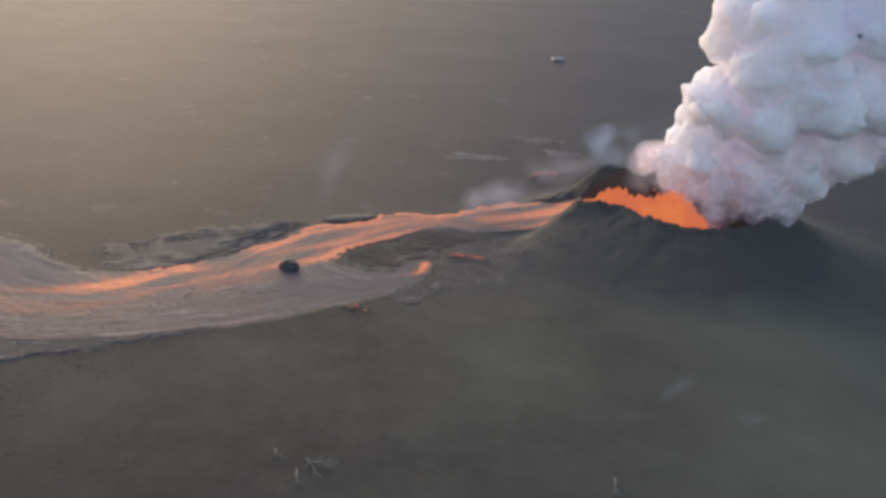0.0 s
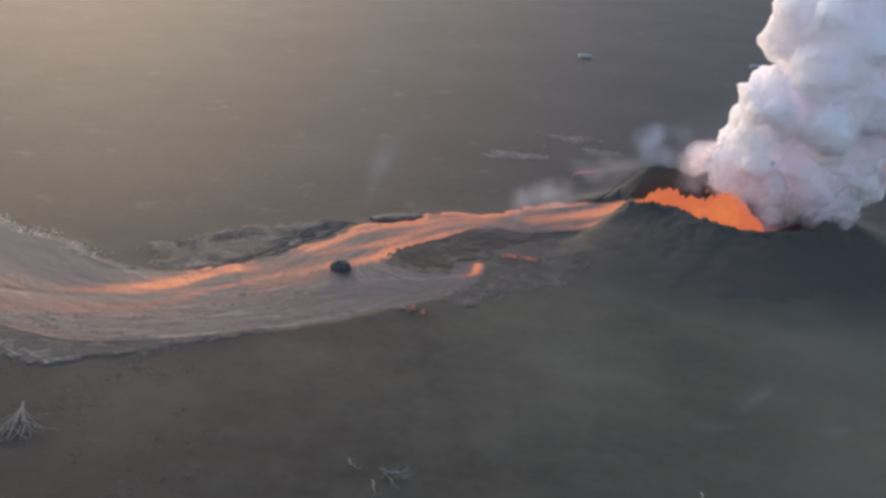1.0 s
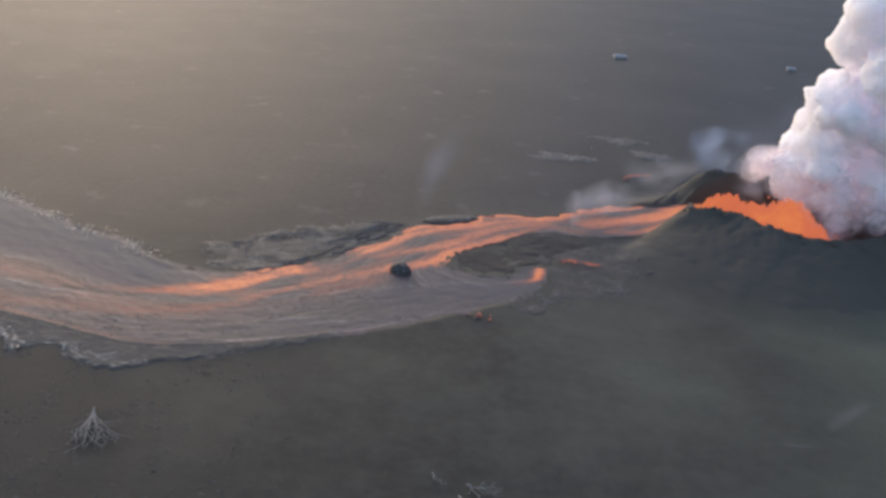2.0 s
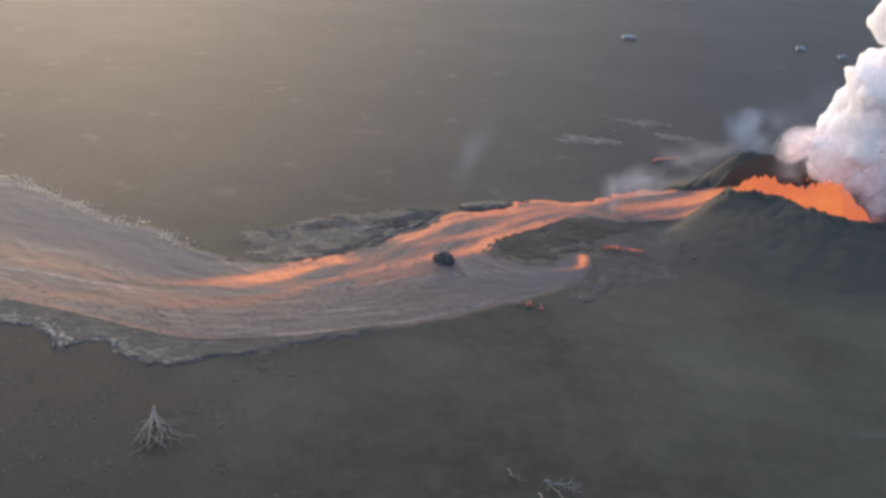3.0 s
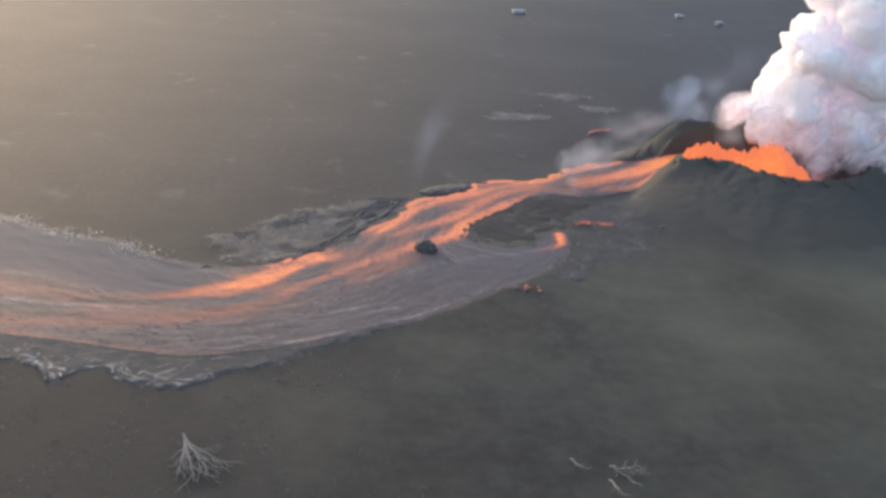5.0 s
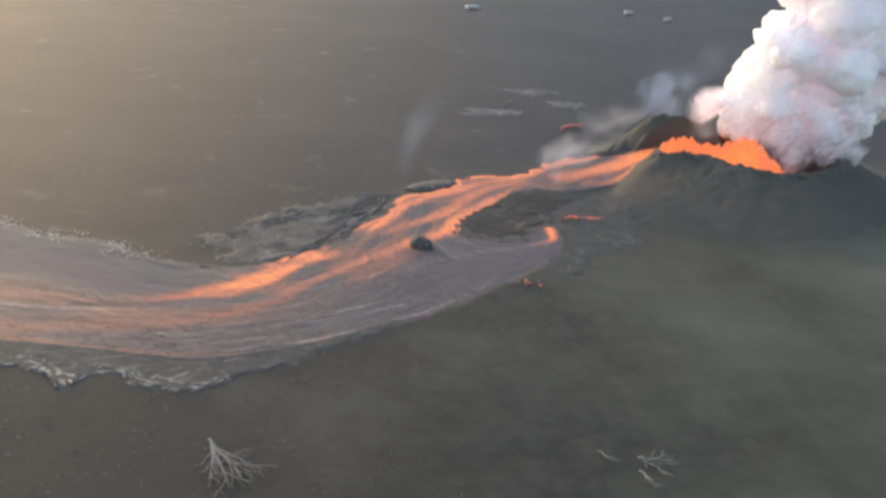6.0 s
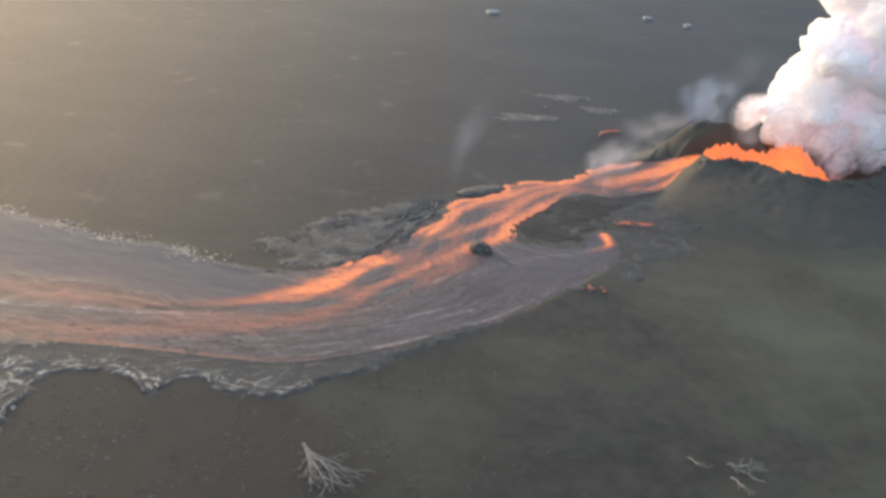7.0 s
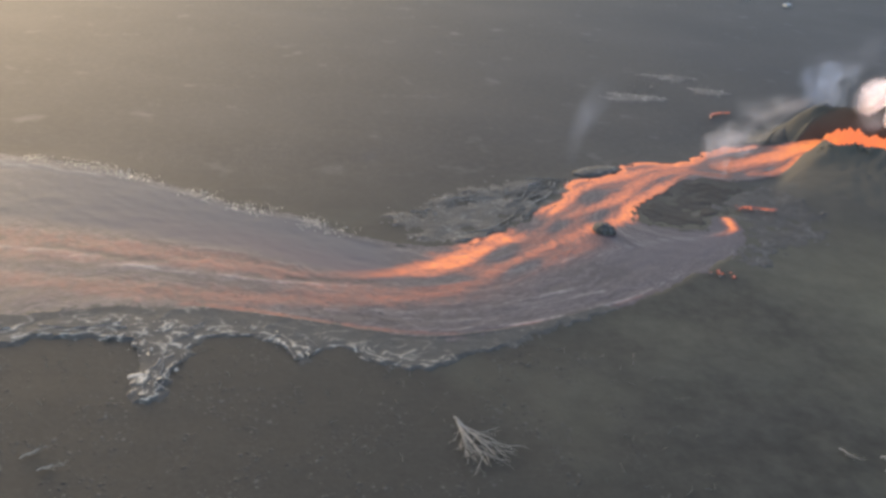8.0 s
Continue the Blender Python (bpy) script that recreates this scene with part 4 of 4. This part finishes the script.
# ---- smoke ----
def wisp(name, x, y, z, w, h, lean, label, seed, layers=3, mat=None):
    """A thin veil of smoke: a few curved, lumpy skins one behind another."""
    verts, faces, uvs = [], [], []
    nu, nv = 13, 13
    for layer in range(layers):
        n0 = len(verts)
        for j in range(nv):
            for i in range(nu):
                u, v = i / (nu - 1) * 2 - 1, j / (nv - 1)
                wide = w * (0.45 + 0.75 * v)
                bulge = (1 - u * u) * wide * 0.5 * (1 - 2 * layer / max(layers - 1, 1)) + 0.25 * w * (float(vnoise(u * 2 + seed, v * 3 + layer, seed)) - 0.5)
                verts.append((x + u * wide + lean * h * v * v + 0.3 * w * (float(vnoise(v * 3, layer + seed, seed + 2)) - 0.5), y - bulge, z + h * v + 0.15 * h * (float(vnoise(u * 2, v * 2, seed + 4)) - 0.5)))
                uvs.append((u * 0.5 + 0.5, v))
        faces += [(n0 + j * nu + i, n0 + j * nu + i + 1, n0 + (j + 1) * nu + i + 1, n0 + (j + 1) * nu + i) for j in range(nv - 1) for i in range(nu - 1)]
    ob = mesh_object(name, verts, faces, mat or M_VEIL)
    layer = ob.data.uv_layers.new(name="veil")
    layer.data.foreach_set("uv", np.array(uvs, np.float32)[np.array(faces).ravel()].ravel())
    return tagged(ob, label, "smoke")


wisp("smoke_wisp", 40, 353, 0.3, 3.4, 13, 0.1, "small white steam wisp rising from the bank", 3, 1, M_MID)
wisp("smoke_wisp", 18, 349, 0.3, 3.0, 10, -0.1, "small white steam wisp rising from the bank", 5, 1, M_MID)
wisp("smoke_wisp", 22, 364, 0.8, 15, 15, 0.5, "thin grey smoke drifting over the lava stream", 7, 2, M_MID)
wisp("smoke_wisp", 34, 373, 1.0, 17, 17, 0.4, "thin grey smoke drifting over the lava stream", 9, 2, M_MID)
wisp("smoke_wisp", -44, 354, 0.6, 9, 42, 0.35, "faint blue smoke column above the far bank", 11, 2)
wisp("smoke_wisp", 58, 404, 3, 24, 26, 0.5, "blue smoke drifting behind the cone", 13, 1, M_MID)
wisp("smoke_wisp", 84, 400, 10, 20, 34, 0.2, "blue smoke rising behind the crater rim", 15, 1, M_BLUE)
wisp("smoke_wisp", 100, 388, 18, 14, 22, 0.2, "lilac smoke rising over the crater rim", 16, 1, M_THICK)
wisp("smoke_wisp", 112, 356, 10, 18, 28, 0.3, "lava-lit smoke rising inside the crater", 17, 1, M_THICK)
wisp("smoke_wisp", 122, 349, 4, 17, 30, 0.3, "lava-lit smoke rising inside the crater", 19, 1, M_DENSE)
wisp("smoke_wisp", 148, 352, 12, 10, 14, 0.5, "white steam curling off the crater rim", 21, 2, M_THICK)
wisp("smoke_wisp", -122, 354, 0.3, 6, 6, 0.3, "small pale steam puff on the ash plain", 23, 1)
wisp("smoke_wisp", 104, 366, 10, 22, 32, 0.4, "lava-lit smoke rising inside the crater", 65, 1, M_THICK)
wisp("smoke_wisp", 141, 348, 0, 14, 26, 0.4, "lilac smoke filling the far end of the crater", 67, 1, M_DENSE)
wisp("steam_puff", 77, 386, 27, 11, 15, 0.3, "small detached blue-white steam puff", 41, 2, M_BLUE)
wisp("smoke_wisp", 135, 351, 4, 17, 32, 0.3, "lilac smoke filling the far end of the crater", 81, 1, M_DENSE)
wisp("smoke_wisp", 112, 377, 14, 20, 28, 0.3, "lilac smoke billowing into the plume's foot", 83, 1, M_DENSE)
wisp("smoke_wisp", 96, 384, 17, 15, 24, 0.4, "soft lilac smoke beside the plume's foot", 85, 1, M_THICK)
wisp("smoke_wisp", 92, 376, 10, 14, 24, 0.3, "lava-lit smoke rising before the crater wall", 18, 1, M_MID)
for k, (x, y, w, h) in enumerate([(57, 208, 11, 5), (70, 214, 6, 13), (92, 207, 9, 8), (104, 214, 8, 6), (83, 229, 6, 6)]):
    wisp("ground_steam", x, y, 0.3, w, h, 0.5, "pale steam seeping from dark ground", 31 + k, 1)
for k, (x, y, w, h) in enumerate([(-68, 514, 7, 2.5), (-83, 453, 8, 2.5), (-24, 595, 7, 3), (11, 568, 7, 3), (-5, 640, 9, 4), (40, 600, 8, 4)]):
    wisp("ground_steam", x, y, 0.3, w, h, 0.6, "pale low steam streak over the ash plain", 51 + k, 1)


wisp("smoke_wisp", 120, 460, 5, 46, 50, 0.5, "broad thin blue smoke drifting off the vent", 71, 1)


# ---- fallen trees ----
def fallen_tree(x, y, bearing, length, limbs, fan, seed, label, thick=0.32, stem=0.4):
    """A bare tree lying on the ground: butt at (x, y), crown towards the bearing (degrees from +x)."""
    rnd = random.Random(seed)
    root = tagged(new("fallen_tree"), label, "dead tree", "fallen trees")
    root.matrix_world = pose(x, y, float(ground_height(np.array([x]), np.array([y]))[0][0]), 0, 0, bearing)

    def branch(start, ang, n, reach, r, depth, bm):
        pts, p, a = [Vector(start)], Vector(start), ang
        for k in range(n):
            a += rnd.gauss(0, 0.09)
            p = p + Vector((math.cos(a), math.sin(a), 0)) * reach / n
            p.z = max(0.15, start[2] * 0.5 + 0.7 * math.sin(min(k / n * 2.2, 3.1)) * rnd.uniform(0.6, 1.1))
            pts.append(p.copy())
        tube(bm, pts, r, r * 0.3, 5)
        if depth < 3:
            for k in range(1, n):
                if rnd.random() < 0.75:
                    branch(tuple(pts[k]), a + rnd.choice((-1, 1)) * rnd.uniform(0.25, 0.7), max(3, n - 2), reach * rnd.uniform(0.3, 0.5), r * 0.5, depth + 1, bm)

    bm = bmesh.new()
    trunk = [Vector((length * stem * k / 6, 0.25 * math.sin(k) * min(1.0, 2.5 * stem), 0.45 + 0.12 * k)) for k in range(7)]
    tube(bm, trunk, thick, thick * 0.65, 7)
    part("trunk", bm, M_BARK, root)
    for k in range(limbs):
        bm = bmesh.new()
        s = trunk[2 + k * 4 // limbs]
        branch((s.x, s.y, s.z), radians(fan * ((k + 0.5) / limbs * 2 - 1)) + rnd.gauss(0, 0.06), 6, length * (1 - stem) * rnd.uniform(0.82, 1.08), thick * (0.55 if stem > 0.3 else 0.68), 1, bm)
        part("branch", bm, M_BARK, root)
    return root


fallen_tree(-114.0, 196.4, -72, 17.5, 8, 20, 2, "bleached fallen tree with a fan of bare branches", 0.24, 0.1)
fallen_tree(-24.0, 179.2, -33, 8, 3, 20, 5, "bleached fallen tree with few bare limbs", 0.2, 0.15)
fallen_tree(-25.6, 175.0, -78, 10, 1, 6, 6, "bleached bare pole lying on dark ground", 0.18)
fallen_tree(50.5, 179, -95, 9, 2, 24, 7, "small bleached forked snag on dark ground", 0.2)
fallen_tree(-31.8, 182.5, -77, 8, 1, 8, 8, "bleached bare pole lying on dark ground", 0.14)
fallen_tree(-198, 185.8, 35, 8, 1, 8, 9, "pale bare log lying on dark ground", 0.15)
fallen_tree(-194.1, 182.1, 19, 6.5, 1, 8, 10, "pale bare log lying on dark ground", 0.14)


# pale dead sticks and brush near the overflow
def brush(name, places, size, mat, label, seed):
    rnd = random.Random(seed)
    bm = bmesh.new()
    for x, y, z in places:
        a, l = rnd.uniform(0, 6.28), size * rnd.uniform(0.5, 1.8)
        tip = Vector((x + math.cos(a) * l, y + math.sin(a) * l, z + rnd.uniform(0.2, 1.2)))
        mid = (Vector((x, y, z)) + tip) / 2 + Vector((rnd.gauss(0, 0.2), rnd.gauss(0, 0.2), 0.2))
        tube(bm, [Vector((x, y, z)), mid, tip], rnd.uniform(0.05, 0.1), 0.03, 4)
    me = bpy.data.meshes.new(name)
    bm.to_mesh(me)
    bm.free()
    me.materials.append(mat)
    return tagged(new(name, me), label, "brush", kind="stuff")


def field(n, x0, x1, y0, y1, seed, clump=14):
    rnd = random.Random(seed)
    a = np.array([(rnd.uniform(x0, x1), rnd.uniform(y0, y1)) for _ in range(n)])
    a = a[vnoise(a[:, 0] / clump, a[:, 1] / clump, seed) > 0.5]
    h, sd = ground_height(a[:, 0], a[:, 1])
    return [(x, y, z) for (x, y), z, d in zip(a.tolist(), h.tolist(), sd) if d > 3]


def scrub(name, places, size, mat, label, seed):
    """Charred shrub stumps and clods: low uneven mounds, one mesh of stuff."""
    rnd = random.Random(seed)
    verts, faces = [], []
    for x, y, z in places:
        r, n = size * (0.4 + rnd.random() ** 2 * 1.3), len(verts)
        a0, tall = rnd.uniform(0, 6.28), rnd.uniform(0.1, 0.3)
        for ring, up in ((1.0, -0.15), (0.72, 0.45)):
            for q in range(6):
                w, g = a0 + q * 1.047 + rnd.uniform(-0.3, 0.3), r * ring * rnd.uniform(0.6, 1.25)
                verts.append((x + g * math.cos(w), y + g * math.sin(w), z + r * tall * up * rnd.uniform(0.6, 1.3)))
        verts.append((x + rnd.gauss(0, 0.2) * r, y + rnd.gauss(0, 0.2) * r, z + r * tall * rnd.uniform(0.6, 1.0)))
        for q in range(6):
            p = (q + 1) % 6
            faces += [(n + q, n + p, n + 6 + p, n + 6 + q), (n + 6 + q, n + 6 + p, n + 12)]
    return tagged(mesh_object(name, verts, faces, mat, False), label, "scrub", kind="stuff")


scrub("scorched_scrub", field(13000, -280, -75, 125, 228, 44, 7), 0.36, M_SCRUB, "low charred scrub and clods on scorched ground", 44)
brush("dead_brush", field(420, -230, -60, 150, 228, 41, 8), 1.3, M_STICK, "pale dead sticks strewn over scorched ground", 41)


# ---- far houses ----
def house(x, y, turn, a, b, label):
    root = tagged(new("house"), label, "house", "far houses")
    root.matrix_world = pose(x, y, float(ground_height(np.array([x]), np.array([y]))[0][0]) - 0.2, 0, 0, turn)
    bm = bmesh.new()
    bmesh.ops.create_cube(bm, size=1.0, matrix=Matrix.Translation((0, 0, 1.2)) @ Matrix.Diagonal((a, b, 2.4, 1)))
    part("wall", bm, M_WALL, root)
    bm = bmesh.new()
    e, f = a / 2 + 0.6, b / 2 + 0.6
    low = [bm.verts.new(p) for p in ((-e, -f, 2.35), (e, -f, 2.35), (e, f, 2.35), (-e, f, 2.35))]
    top = [bm.verts.new(p) for p in ((-e * 0.75, 0, 3.7), (e * 0.75, 0, 3.7))]
    for q in ((low[0], low[1], top[1], top[0]), (low[2], low[3], top[0], top[1]), (low[1], low[2], top[1]), (low[3], low[0], top[0]), (low[3], low[2], low[1], low[0])):
        bm.faces.new(q)
    part("roof", bm, M_ROOF, root, "pale metal hipped roof")
    for k in (-0.3, 0.0, 0.3):
        bm = bmesh.new()
        bmesh.ops.create_cube(bm, size=1.0, matrix=Matrix.Translation((a * k, -b / 2 - 0.02, 1.5)) @ Matrix.Diagonal((1.2, 0.12, 1.2, 1)))
        part("window", bm, M_DARK, root)
    return root


house(115, 842, 12, 11, 6, "single-storey house with a pale metal roof")
house(281, 861, -10, 7, 5, "single-storey house with a pale metal roof")
house(307, 828, 20, 6, 5, "single-storey house with a pale metal roof")
